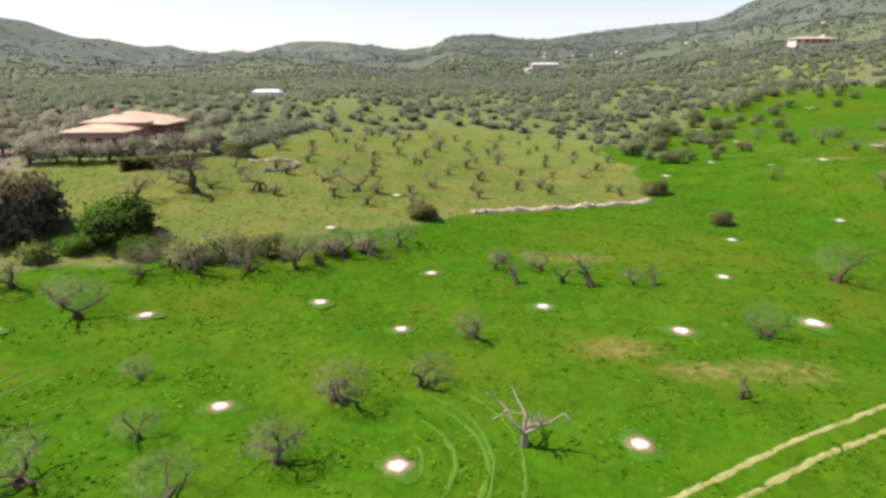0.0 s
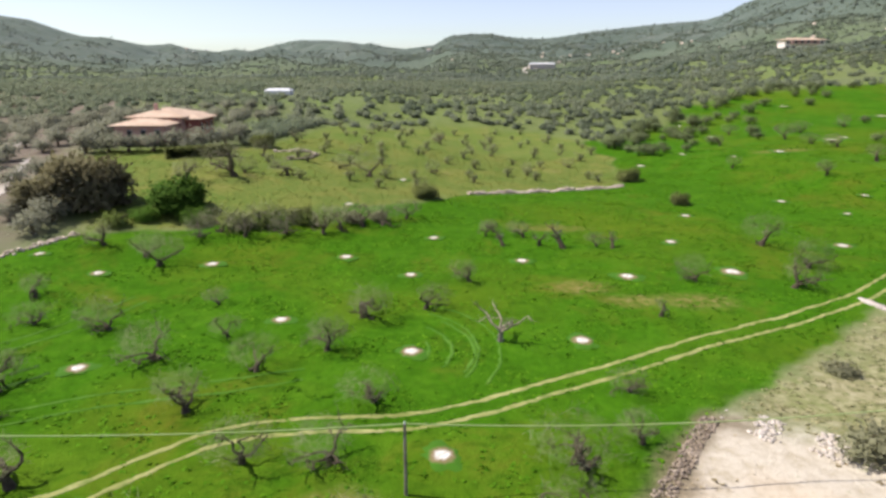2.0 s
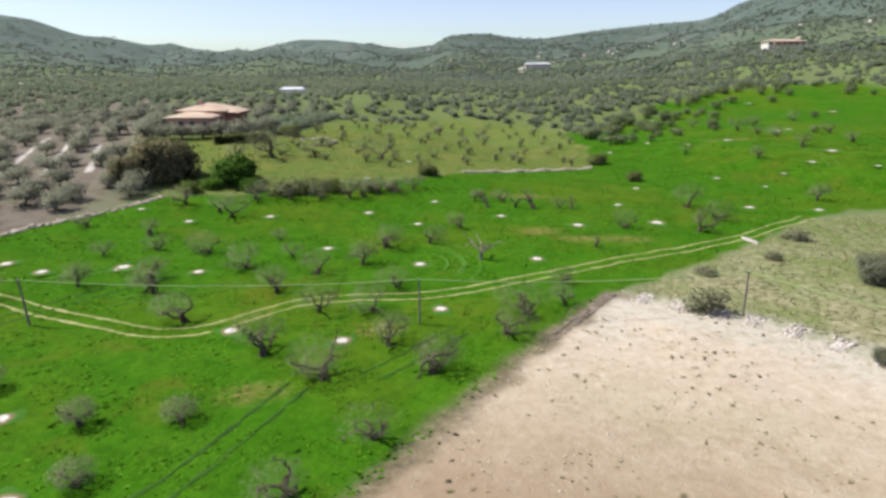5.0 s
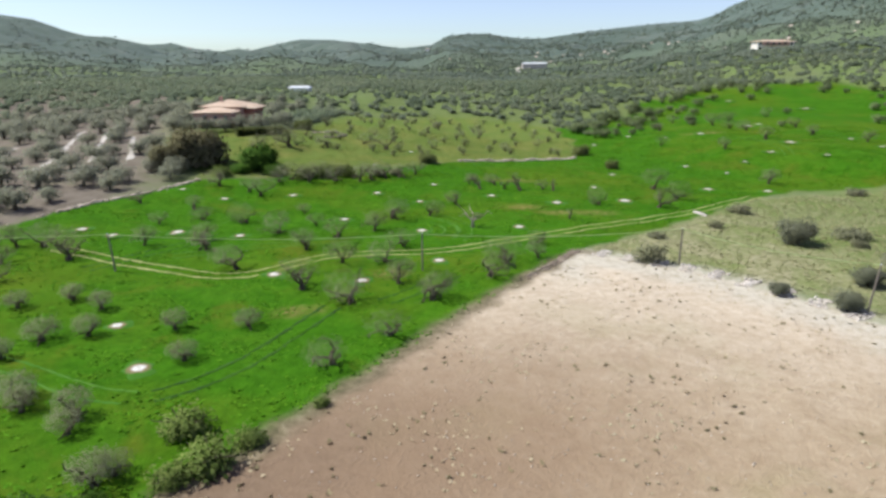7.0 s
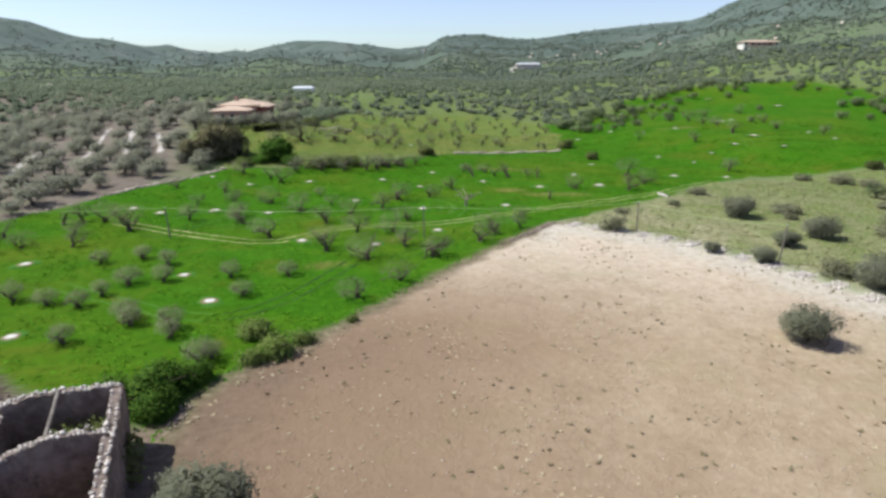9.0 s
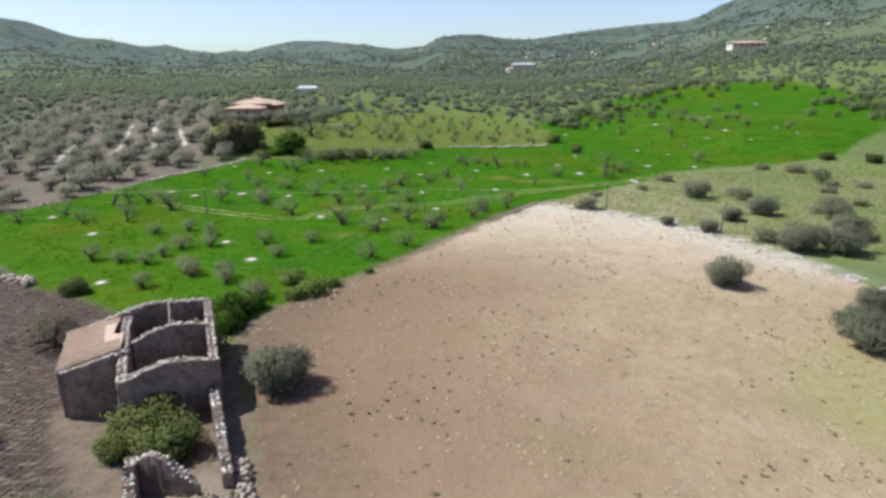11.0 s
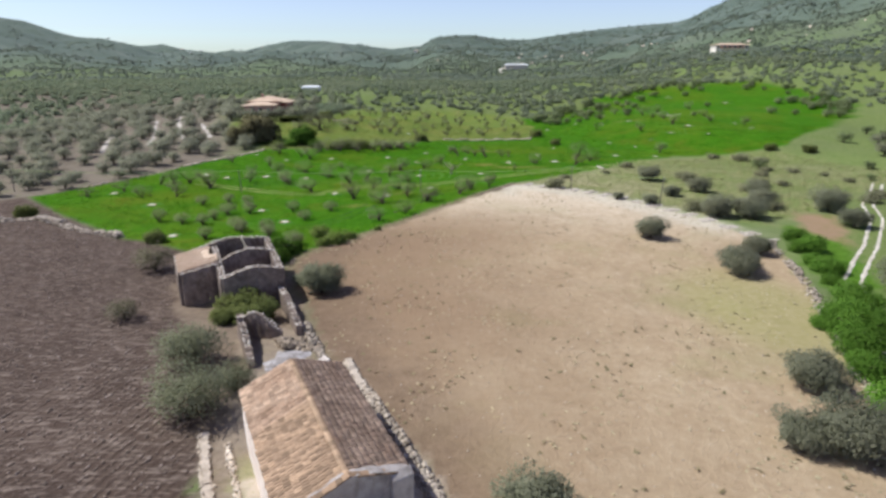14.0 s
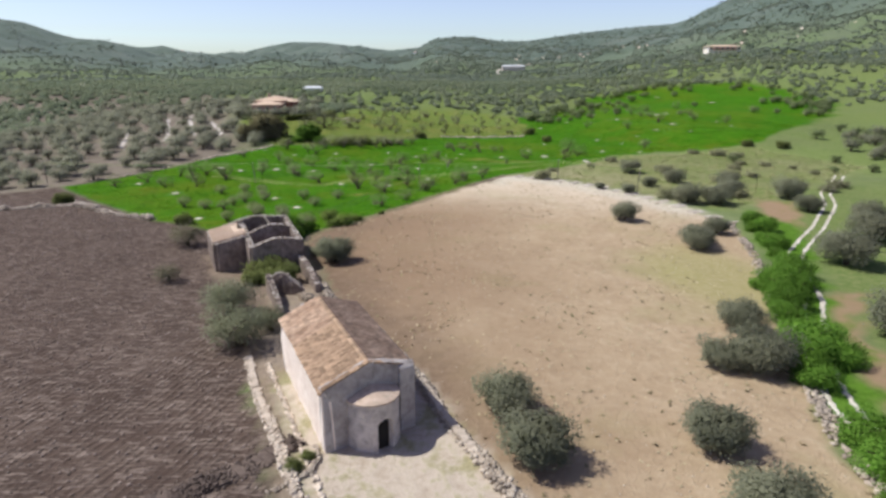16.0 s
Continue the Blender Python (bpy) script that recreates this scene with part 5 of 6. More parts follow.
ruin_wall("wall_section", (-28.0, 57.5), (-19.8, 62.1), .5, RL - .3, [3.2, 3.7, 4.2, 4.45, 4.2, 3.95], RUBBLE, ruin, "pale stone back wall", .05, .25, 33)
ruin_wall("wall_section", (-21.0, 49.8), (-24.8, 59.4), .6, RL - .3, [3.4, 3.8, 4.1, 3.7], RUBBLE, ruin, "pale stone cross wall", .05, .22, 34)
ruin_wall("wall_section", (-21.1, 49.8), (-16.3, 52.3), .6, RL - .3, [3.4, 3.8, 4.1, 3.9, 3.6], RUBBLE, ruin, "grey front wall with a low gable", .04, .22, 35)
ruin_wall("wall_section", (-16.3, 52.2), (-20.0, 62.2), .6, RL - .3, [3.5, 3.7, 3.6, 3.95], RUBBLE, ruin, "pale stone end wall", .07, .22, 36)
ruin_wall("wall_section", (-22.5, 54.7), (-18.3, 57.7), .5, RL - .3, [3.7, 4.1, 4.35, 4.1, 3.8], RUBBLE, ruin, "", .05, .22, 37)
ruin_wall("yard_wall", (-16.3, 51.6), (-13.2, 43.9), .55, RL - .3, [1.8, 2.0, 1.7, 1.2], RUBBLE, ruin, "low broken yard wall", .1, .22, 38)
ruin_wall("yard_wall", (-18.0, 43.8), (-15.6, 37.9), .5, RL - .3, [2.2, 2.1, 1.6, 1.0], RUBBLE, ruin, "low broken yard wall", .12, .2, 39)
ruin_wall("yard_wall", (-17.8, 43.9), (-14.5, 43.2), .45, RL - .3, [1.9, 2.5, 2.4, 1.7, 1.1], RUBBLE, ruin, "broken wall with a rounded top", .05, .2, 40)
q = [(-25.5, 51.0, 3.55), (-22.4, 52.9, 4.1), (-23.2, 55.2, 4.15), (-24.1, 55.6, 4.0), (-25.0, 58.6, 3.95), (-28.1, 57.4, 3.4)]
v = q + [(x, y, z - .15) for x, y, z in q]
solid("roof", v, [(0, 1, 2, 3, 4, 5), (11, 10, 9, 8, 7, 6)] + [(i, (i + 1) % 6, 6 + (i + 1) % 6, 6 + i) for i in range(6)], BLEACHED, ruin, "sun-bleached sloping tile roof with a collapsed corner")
for k in range(18):
    t = k / 18 + .02
    a, b = Vector(q[0]).lerp(Vector(q[5]), t), Vector(q[1]).lerp(Vector(q[4]), t)
    b = a.lerp(b, .72 if .35 < t < .8 else 1)
    part("roof_rib", mesh_from("roof_rib", *tube([a + Vector((0, 0, .02)), a.lerp(b, .5) + Vector((0, 0, .03)), b + Vector((0, 0, .02))], (.09, .08, .09), 6), BLEACHED), ruin)
part("ridge_beam", mesh_from("ridge_beam", *tube([(-22.3, 60.6, 4.4), (-21.4, 58.5, 4.4), (-20.5, 56.2, 4.3)], (.1, .1, .1), 6), TIMBER), ruin, "weathered grey roof beam")
rows = heap([(-14.3, 41.6), (-12.6, 42.8), (-11.6, 41)], .45, 2.0, .24, 55, .4)
rubble = tagged(new("rubble_heap", mesh_from("rubble_heap", *joined_stones(rows, 3), DULL_STONE)), "heap of tumbled pale stones in the ruined yard", "rubble", kind="stuff")
ob = thing("ash_heap", -13.4, 38.9, "pale grey heap of ash and rubble by the ruin", "ash heap", "", .6, 1.5)
me = ash_kinds[2][0][1].copy()
me.materials[0] = ASH_HEAP
part("ash", me, ob)
slab = thing("stone_slab", -10.5, 37.6, "pale stone slab leaning beside the court wall", "stone slab", "", -.9)
for nm, pts, t in (("slab", [(-.42, -.6), (.42, -.6), (.42, .6), (-.42, .6)], .75),):
    prism(nm, pts, -.1, [t * .5, t * .45, t * 1.0, t * 1.05], PLASTER, slab, "", 0.03)

# ---- full olives and bushes ----
OLIVES = """2.6 20.6 1.05|3.6 15 1.2|25.2 35.1 1.1|22.6 26.8 1.3|19.8 27.4 .9|14.5 16.3 1.1|14.3 9.6 1.15|27.6 76.2 1.1|32.6 61.2 1.15|33.6 64 1.1|38.5 69 .95
42 88 1.3|46.6 87.2 1.35|52.5 95 1.2|47.6 54.6 1.75|61 90.5 1.45|40.7 103 .8|39.2 33.6 1.7|57.6 64.2 1.7|41.8 118 1.15|47 106.5 1.1|56 103 1.1|30.5 100.5 .5|-15.6 57.5 .4|58.8 81 1.1|47.5 41.5 1.5|34.5 21 1.3|34.8 96.8 .7|63.8 74 1.3"""
for k, s in enumerate(OLIVES.replace("\n", "|").split("|")):
    x, y, g = map(float, s.split())
    plant("olive_tree", olive_kinds[k % 4], x, y, "leafy grey-green olive tree with a dense round crown", "tree", "leafy olives round the tan field", g, rnd.uniform(0, 6.28))
thin_kinds = [make_olive(90 + k, leafy("silvery_olive_leaves", (0.2, 0.21, 0.135), (0.325, 0.33, 0.225), 0.1, 0.55), 4400, .075, lobes=24) for k in range(2)]
plant("olive_tree", olive_kinds[1], -12.9, 54.8, "low dense olive tree beside the ruin", "tree", "silvery olives", 1.25, 2.1)
for k, (x, y, g) in enumerate(((-17.6, 31.4, 1.35), (-20.2, 38.6, 1.35), (-15.9, 34.6, .8))):
    plant("olive_tree", thin_kinds[k % 2], x, y, "thin silvery olive tree beside the ruin and chapel", "tree", "silvery olives", g, k * 1.3)
brown_kinds = [make_olive(95, leafy("thin_drab_leaves", (0.13, 0.12, 0.08), (0.23, 0.215, 0.145), 0.1, 0.35), 2200, .08, lobes=14)]
for x, y, g in ((-32.5, 62.5, 1.2), (-29.5, 48, .8)):
    plant("drab_olive", brown_kinds[0], x, y, "thin drab olive tree on the ploughed soil", "tree", "drab olives", g, x)
lane_rng = np.random.RandomState(12)
for k in range(300):
    x, y = lane_rng.uniform(34, 135), lane_rng.uniform(22, 160)
    if depth_in(LANE, x, y) > -.5 or depth_in(FIELD_TAN, x, y) > -3 or depth_in(VERGE, x, y) > -1 or depth_in(FIELD_GREEN, x, y) > -3 or x < 44 + (y - 22) * .5:
        continue
    plant("olive_tree", small_olive_kinds[k % 4], x, y, "grey-green olive tree beyond the country lane", "tree", "olives beyond the lane", lane_rng.uniform(.8, 1.25), lane_rng.uniform(0, 6.28))
green_bushes = [make_bush(k, GREEN_LEAF, 5200, .075) for k in range(3)]
dark_bushes = [make_bush(10 + k, DARK_LEAF, 4600, .1) for k in range(3)]
rusty_bush = make_bush(20, RUSTY_LEAF, 7000, .11)
brown_bush = make_bush(60, leafy("browning_leaves", (0.1, 0.15, 0.03), (0.2, 0.24, 0.07)), 1100, .13)
GREY_LEAF = leafy("grey_scrub_leaves", (0.24, 0.24, 0.145), (0.38, 0.37, 0.24), 0.2, 0.45)
grey_bushes = [make_bush(30 + k, GREY_LEAF, 900, .13) for k in range(3)]
for k, (x, y, g) in enumerate(((38.6, 50.5, 1.5), (36.6, 47, 1.7), (34.4, 44, 1.6), (32.4, 40.6, 1.5), (30.6, 37, 1.4), (29.2, 31, 1.8), (27, 28, 1.6), (30, 28.4, 1.3), (40.4, 54, 1.2), (34.6, 47.6, 1.2), (25.6, 24.5, 1.2), (43, 62, 1.2), (45.6, 69.6, 1.4), (24.4, 17, 1.3), (23.2, 14, 1.2), (25.5, 12, 1.3), (46.5, 75, 1.1), (44.5, 70, 1), (42.8, 64.5, .9), (41, 58, .8), (33, 46.5, .8), (21.8, 10.5, 1))):
    plant("green_bush", green_bushes[k % 3], x, y, "bright green leafy bush on the verge of the lane", "bush", "green bushes along the lane", g, rnd.uniform(0, 6.28))
for x, y, g, sq in ((-43.8, 158.5, 3.2, 1.45), (-48.8, 156.5, 2.2, 1.3)):
    plant("large_bush", rusty_bush, x, y, "large rounded bush of dark brownish foliage", "bush", "bushes at the field's edge", g, x, None, sq)
for k, (x, y, g) in enumerate(((-33.2, 158, 2.6), (-29.6, 154, 1.3), (-35.6, 154, 1.1))):
    plant("green_bush", [make_bush(40, leafy("deep_green_leaves", (0.035, 0.085, 0.01), (0.09, 0.17, 0.025)), 6000, .11)][0] if k == 0 else green_bushes[k % 3], x, y, "rounded dense green bush beside the field", "bush", "bushes at the field's edge", g, k)
for k, (x, y, g) in enumerate(((-18.2, 156.4, 1.3), (-3.4, 170.6, 1.25), (32.3, 192.6, 1.5), (34.6, 174.4, 1.15), (-33.1, 197.5, 1.6), (-10, 14.6, .4), (-9.4, 15.6, .3), (-37.5, 74.6, 1), (-62, 88.5, 1.2), (90, 145, 1.3), (83.5, 150.5, 1.1), (-19.3, 48.6, 1.5), (-17.4, 47, 1.35), (-20.2, 47, .9), (-20.4, 59.4, 1.8), (-21, 58.6, .9))):
    plant("dark_bush", dark_bushes[k % 3], x, y, "dark green leafy shrub casting deep shade", "bush", "dark shrubs", g, rnd.uniform(0, 6.28))
for k in range(34):
    x, y = rnd.uniform(20, 82), rnd.uniform(90, 150)
    if depth_in(FIELD_TAN, x, y) > -1 or depth_in(FIELD_GREEN, x, y) > 0:
        continue
    plant("scrub_bush", grey_bushes[k % 3], x, y, "dry grey scrub bush on rough ground", "bush", "scrub bushes", rnd.uniform(.7, 1.7), rnd.uniform(0, 6.28), None, .75)
plant("scrub_bush", grey_bushes[1], 21.6, 110.6, "dry grey scrub bush on rough ground", "bush", "scrub bushes", 1.4, 1)
for x, y, g in ((-24.5, 152.8, 1.5), (-21.6, 154.5, 1.6), (-38, 151.6, 1.2), (-17, 155.6, 1.2), (-12, 157.4, 1.1), (-9, 158.6, 1)):
    plant("scrub_bush", brown_bush if g > 1.3 or x < -15 else grey_bushes[0], x, y, "thin brownish-green scrub on the field edge", "bush", "scrub bushes", g, x)
edge_leaf = leafy("field_edge_leaves", (0.05, 0.115, 0.012), (0.13, 0.22, 0.035))
edge_bushes = [make_bush(50 + k, edge_leaf, 4200, .1) for k in range(2)]
for k, (x, y, g) in enumerate(((-20.6, 67.6, 1.5), (-23, 66.4, 1.35), (-18.9, 69.8, .95), (-25.2, 65.6, .9), (-19.6, 65.4, 1.1))):
    plant("dark_bush", edge_bushes[k % 2], x, y, "dense green bush on the crumbled field edge", "bush", "bushes on the field edge", g, rnd.uniform(0, 6.28))
for x, y, g in ((-14.2, 74.2, 1.1), (-16.6, 77.6, 1.1), (-15.6, 72.8, .8), (-12.6, 76.4, .7), (-9.2, 80.6, .4)):
    plant("scrub_bush", brown_bush, x, y, "thin brownish-green bush on the crumbled field edge", "bush", "bushes on the field edge", g, x)
hedge_rng = np.random.RandomState(5)
hp = np.stack([hedge_rng.uniform(-5, 5, 2200), hedge_rng.uniform(-.9, .9, 2200), hedge_rng.uniform(0, 1.7, 2200)], -1)
hedge = thing("clipped_hedge", -40, 184.6, "dark clipped hedge below the country house", "hedge", "", .5)
part("foliage", foliage_mesh("foliage", [leaves(hp, .35, hedge_rng)], DARK_LEAF, (0, 0, -1)), hedge)

for k, (x, y, g) in enumerate(((-59, 186.5, 1.1), (-55.5, 187, 1), (-52, 186.5, 1.05), (-48.5, 187.5, 1), (-45, 188.5, 1.1), (-41.5, 191, 1.2), (-61, 192, 1.2), (-39, 196, 1.1), (-38.5, 202, 1.1), (-60.5, 199, 1.2), (-42.5, 187, .8))):
    plant("garden_olive", grove_kinds[k % 4], x, y, "grey olive tree screening the country house", "tree", "trees before the country house", g * 1.15, rnd.uniform(0, 6.28))

# ---- young trees of the orchard ----
ORCHARD_LEAF = leafy("orchard_leaves", (0.25, 0.285, 0.13), (0.38, 0.4, 0.21), 0.2, 0.5)
orchard_kinds = [make_olive(60 + k, ORCHARD_LEAF, 320, .12, 1.2, 2.0, .3, 7) for k in range(3)]
cells = [(x, y) for y in np.arange(176, 258, 7.5) for x in np.arange(-30, 40, 7.0)]
for k, (x, y) in enumerate(cells):
    x, y = x + rnd.normal(0, 1.5), y + rnd.normal(0, 1.5)
    if depth_in(ORCHARD, x, y) < 2:
        continue
    kind = orchard_kinds[k % 3] if k % 4 else bare_kinds[k % 3]
    plant("orchard_tree", kind, x, y, "young spindly orchard tree in yellow-green grass", "tree", "orchard trees", rnd.uniform(.65, 1.0), rnd.uniform(0, 6.28))

# ---- the olive grove on brown soil, and the nearest rows behind the fields ----
GROVE_PATHS = ([(-69, 150), (-73, 165), (-80, 183), (-86, 200)], [(-63.5, 158), (-69, 172), (-76, 190), (-80, 204)], [(-75, 140), (-82, 158), (-90, 180)], [(-57, 160), (-62, 172), (-68, 186)])
path_spots = np.array([np.array(a) + (np.array(b) - np.array(a)) * t for line in GROVE_PATHS for a, b in zip(line[:-1], line[1:]) for t in np.linspace(0, 1, 12)])
grove_spots = []
for y in np.arange(92, 262, 6.1):
    for x in np.arange(-150, -44, 5.8):
        grove_spots.append((x + rnd.normal(0, 1.0), y + rnd.normal(0, 1.0)))
near_count = 0
far_spots = []
HOUSE = (-50.0, 198.0)
for x, y in grove_spots:
    if np.hypot(path_spots[:, 0] - x, path_spots[:, 1] - y).min() < 1.3 or depth_in(FIELD_GREEN, x, y) > -1.5 or depth_in(ORCHARD, x, y) > -1 or depth_in(PLOUGHED, x, y) > -3 or abs(x - HOUSE[0]) < 13 and abs(y - HOUSE[1]) < 17:
        continue
    if x > -100 - (y - 90) * .2 and near_count < 285:
        plant("grove_olive", grove_kinds[rnd.randint(4)], x, y, "grey-green olive tree on bare brown soil", "tree", "olives of the brown grove", rnd.uniform(.75, 1.2), rnd.uniform(0, 6.28))
        near_count += 1
    else:
        far_spots.append((x, y, rnd.uniform(.8, 1.2)))

# ---- far olive woods and scrub, out to the hills ----
def blob_low(seed):
    rng = np.random.RandomState(seed)
    bm = bmesh.new()
    bmesh.ops.create_icosphere(bm, subdivisions=1, radius=1)
    v = np.array([q.co[:] for q in bm.verts])
    f = np.array([[w.index for w in q.verts] for q in bm.faces])
    bm.free()
    v *= (1 + rng.normal(0, .2, len(v)))[:, None]
    v[:, 2] = np.maximum(v[:, 2] * .5 + .4, -.1)
    return v, f


def wood(name, label, pts, shapes, seed, mat):
    rng = np.random.RandomState(seed)
    pts = np.asarray(pts)
    z = land(pts[:, 0], pts[:, 1])
    chunks, bent = [], []
    pick = rng.randint(0, len(shapes), len(pts))
    for k, (sv, sf) in enumerate(shapes):
        p = pts[pick == k]
        a = rng.uniform(0, 6.28, len(p))
        c, s = np.cos(a)[:, None], np.sin(a)[:, None]
        g = p[:, 2:3]
        v = np.stack([p[:, :1] + g * (sv[:, 0] * c - sv[:, 1] * s), p[:, 1:2] + g * (sv[:, 0] * s + sv[:, 1] * c), z[pick == k][:, None] + g * sv[:, 2]], -1)
        f = sf[None] + (np.arange(len(p)) * len(sv))[:, None, None]
        chunks.append((v.reshape(-1, 3), f.reshape(-1, 3)))
        o = sv - np.array((0, 0, .35))
        o = o / np.linalg.norm(o, axis=1)[:, None] + np.array((0, 0, 1.4))
        bent.append(np.stack([o[:, 0] * c - o[:, 1] * s, o[:, 0] * s + o[:, 1] * c, o[:, 2] + 0 * c], -1).reshape(-1, 3))
    ob = new(name, mesh_from(name, *merge(chunks), mat, True, np.concatenate(bent)))
    return tagged(ob, label, "rocks" if "rock" in name else "trees", kind="stuff")


wr = np.random.RandomState(31)
mid_pts, far_pts = [(x, y, 2.1 * g) for x, y, g in far_spots], []
n = 0
strays = []
LANE_FREE = [(256, 534, 24), (236, 498, 28), (245, 560, 30), (-58, 308, 12), (98, 700, 22)]
while n < 46000:
    az = radians(wr.uniform(-44, 44))
    r = 150 + 1150 * wr.uniform(0, 1) ** 1.7
    x, y = EYE[0] + r * math.sin(az), EYE[1] + r * math.cos(az)
    n += 1
    if y < 262 and -150 < x < -40 or abs(x - HOUSE[0]) < 13 and abs(y - HOUSE[1]) < 17 or any((x - a) ** 2 + (y - b) ** 2 < c * c for a, b, c in LANE_FREE):
        continue
    d = depth_in(FIELD_GREEN, x, y) if r < 420 else -99
    if d > -2 and y > 215 and x > 38 and wr.uniform() < 0.34 * math.exp(-max(d, 0) / 8):
        strays.append((x, y, wr.uniform(.5, 1.15)))
        continue
    if r < 420 and (d > -2 or depth_in(ORCHARD, x, y) > -2 or y < 150):
        continue
    if x > 55 and y < 232:
        continue
    patch = float(ripple(x, y, 170.0, 77))
    if wr.uniform() > (0.7 + 0.55 * patch) * (0.45 if x > 55 and y < 330 else 0.55 if x > -30 and y < 340 else 1.0):
        continue
    g = wr.uniform(0.9, 2.1)
    (mid_pts if r < 480 else far_pts).append((x, y, g))
for k in range(130):
    x, y = wr.uniform(68, 190), wr.uniform(30, 175)
    if depth_in(FIELD_GREEN, x, y) > -2 or depth_in(LANE, x, y) > -2:
        continue
    strays.append((x, y, wr.uniform(.5, 1.1)))
stray_kinds = [make_olive(80 + k, leafy("field_edge_tree_leaves", (0.17, 0.215, 0.1), (0.29, 0.33, 0.17), 0.2, 0.5), 620, .2, 2.2, 2.4, .35, 12) for k in range(3)]
for k, (x, y, g) in enumerate(strays[:190]):
    plant("wild_olive", stray_kinds[k % 3], x, y, "leafy grey-green olive tree in rough green grass", "tree", "olives at the far field edge", g, k)
# leafy clumps for the nearer woods, simple ones far off
def clump(seed, n=64):
    """A loose low crown of three-cornered leaf sprays."""
    rng = np.random.RandomState(seed)
    p = crown_points(rng, n, 1.0, 1.05, -0.05, 8, .2)
    p += rng.normal(0, .06, p.shape)
    v, f = leaves(p, .34, rng)
    nz = np.cross(v[f[:, 1]] - v[f[:, 0]], v[f[:, 2]] - v[f[:, 0]])[:, 2]
    f[nz < 0] = f[nz < 0][:, ::-1]
    return v, f[:, :3]


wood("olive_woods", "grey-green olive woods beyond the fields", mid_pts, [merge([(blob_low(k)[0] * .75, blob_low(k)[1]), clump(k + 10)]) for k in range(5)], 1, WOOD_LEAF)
for _ in range(13000):
    az, r = radians(wr.uniform(-4, 42)), 430 + 1200 * wr.uniform(0, 1) ** 1.3
    x, y = EYE[0] + r * math.sin(az), EYE[1] + r * math.cos(az)
    if not any((x - a) ** 2 + (y - b) ** 2 < c * c for a, b, c in LANE_FREE):
        far_pts.append((x, y, wr.uniform(1.0, 2.4)))
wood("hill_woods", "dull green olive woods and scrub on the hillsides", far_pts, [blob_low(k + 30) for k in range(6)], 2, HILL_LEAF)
hill_pts = []
for _ in range(3500):
    az = radians(wr.uniform(-42, 42))
    r = 900 + 1500 * wr.uniform(0, 1)
    hill_pts.append((EYE[0] + r * math.sin(az), EYE[1] + r * math.cos(az), wr.uniform(1.5, 3.5)))
# mountain scrub has the same haze-substitute gloss
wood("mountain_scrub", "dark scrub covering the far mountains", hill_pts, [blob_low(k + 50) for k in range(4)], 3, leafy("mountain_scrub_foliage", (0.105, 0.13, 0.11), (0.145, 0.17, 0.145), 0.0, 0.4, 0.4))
rock_pts = []
for _ in range(130):
    az, r = radians(wr.normal(17, 7)), wr.uniform(650, 1080)
    rock_pts.append((EYE[0] + r * math.sin(az), EYE[1] + r * math.cos(az), wr.uniform(.8, 2.6)))
wood("rock_outcrops", "pale limestone outcrops high on the hillside", rock_pts, [blob_low(k + 70) for k in range(3)], 4, STONE)

# ---- ground cover ----
def tufts(name, label, count, poly, size, tall, seed, mat, dens=None):
    rng = np.random.RandomState(seed)
    p = np.array(poly)
    lo, hi = p.min(0), p.max(0)
    hi = np.minimum(hi, (110, 215))
    q = rng.uniform(lo, hi, (count, 2))
    q = q[inside(poly, q[:, 0], q[:, 1]) > .3]
    if dens:
        q = q[rng.uniform(size=len(q)) < dens(q[:, 0], q[:, 1])]
    c = np.repeat(np.c_[q, land(q[:, 0], q[:, 1])], 3, 0)
    n = len(c)
    a = rng.uniform(0, 6.28, n)
    d = np.c_[np.cos(a), np.sin(a), np.zeros(n)]
    e = np.c_[-np.sin(a), np.cos(a), np.zeros(n)]
    s = size * rng.uniform(.5, 1.4, n)[:, None]
    t = tall * rng.uniform(.4, 1.2, n)[:, None]
    c = c + e * rng.uniform(-1, 1, n)[:, None] * size
    v = np.stack([c - d * s, c + d * s, c + e * t * 1.6 + np.array((0, 0, 1)) * t], 1).reshape(-1, 3)
    vn = np.tile((0.0, 0.0, 1.0), (3 * n, 1)) + rng.normal(0, .25, (3 * n, 3))
    return tagged(new(name, mesh_from(name, v, np.arange(3 * n).reshape(n, 3), mat, True, vn)), label, "grass" if "grass" in name else "stubble", kind="stuff")


tufts("grass_tufts", "lush green grass and weeds in the olive field", 170000, FIELD_GREEN, .16, .09, 1, GRASS, lambda x, y: np.clip(.25 + .9 * ripple(x, y, 9.0, 5), 0, 1))
tufts("tall_grass", "taller clumps of dark green grass and weeds", 8000, FIELD_GREEN, .34, .1, 12, leafy("rank_grass", (0.055, 0.165, 0.006), (0.1, 0.24, 0.015), 0.0, 0.45), lambda x, y: np.clip(.1 + 1.1 * ripple(x, y, 15.0, 15), 0, 1))
tufts("orchard_grass", "yellow-green grass under the orchard", 14000, ORCHARD, .2, .08, 2, leafy("yellow_grass", (0.15, 0.205, 0.035), (0.26, 0.275, 0.07), 0.0, 0.2))
tufts("stubble", "dry straw tufts scattered on the tan field", 14000, FIELD_TAN, .1, .1, 3, STRAW, lambda x, y: np.clip(.2 + .8 * ripple(x, y, 12.0, 6), 0, 1))
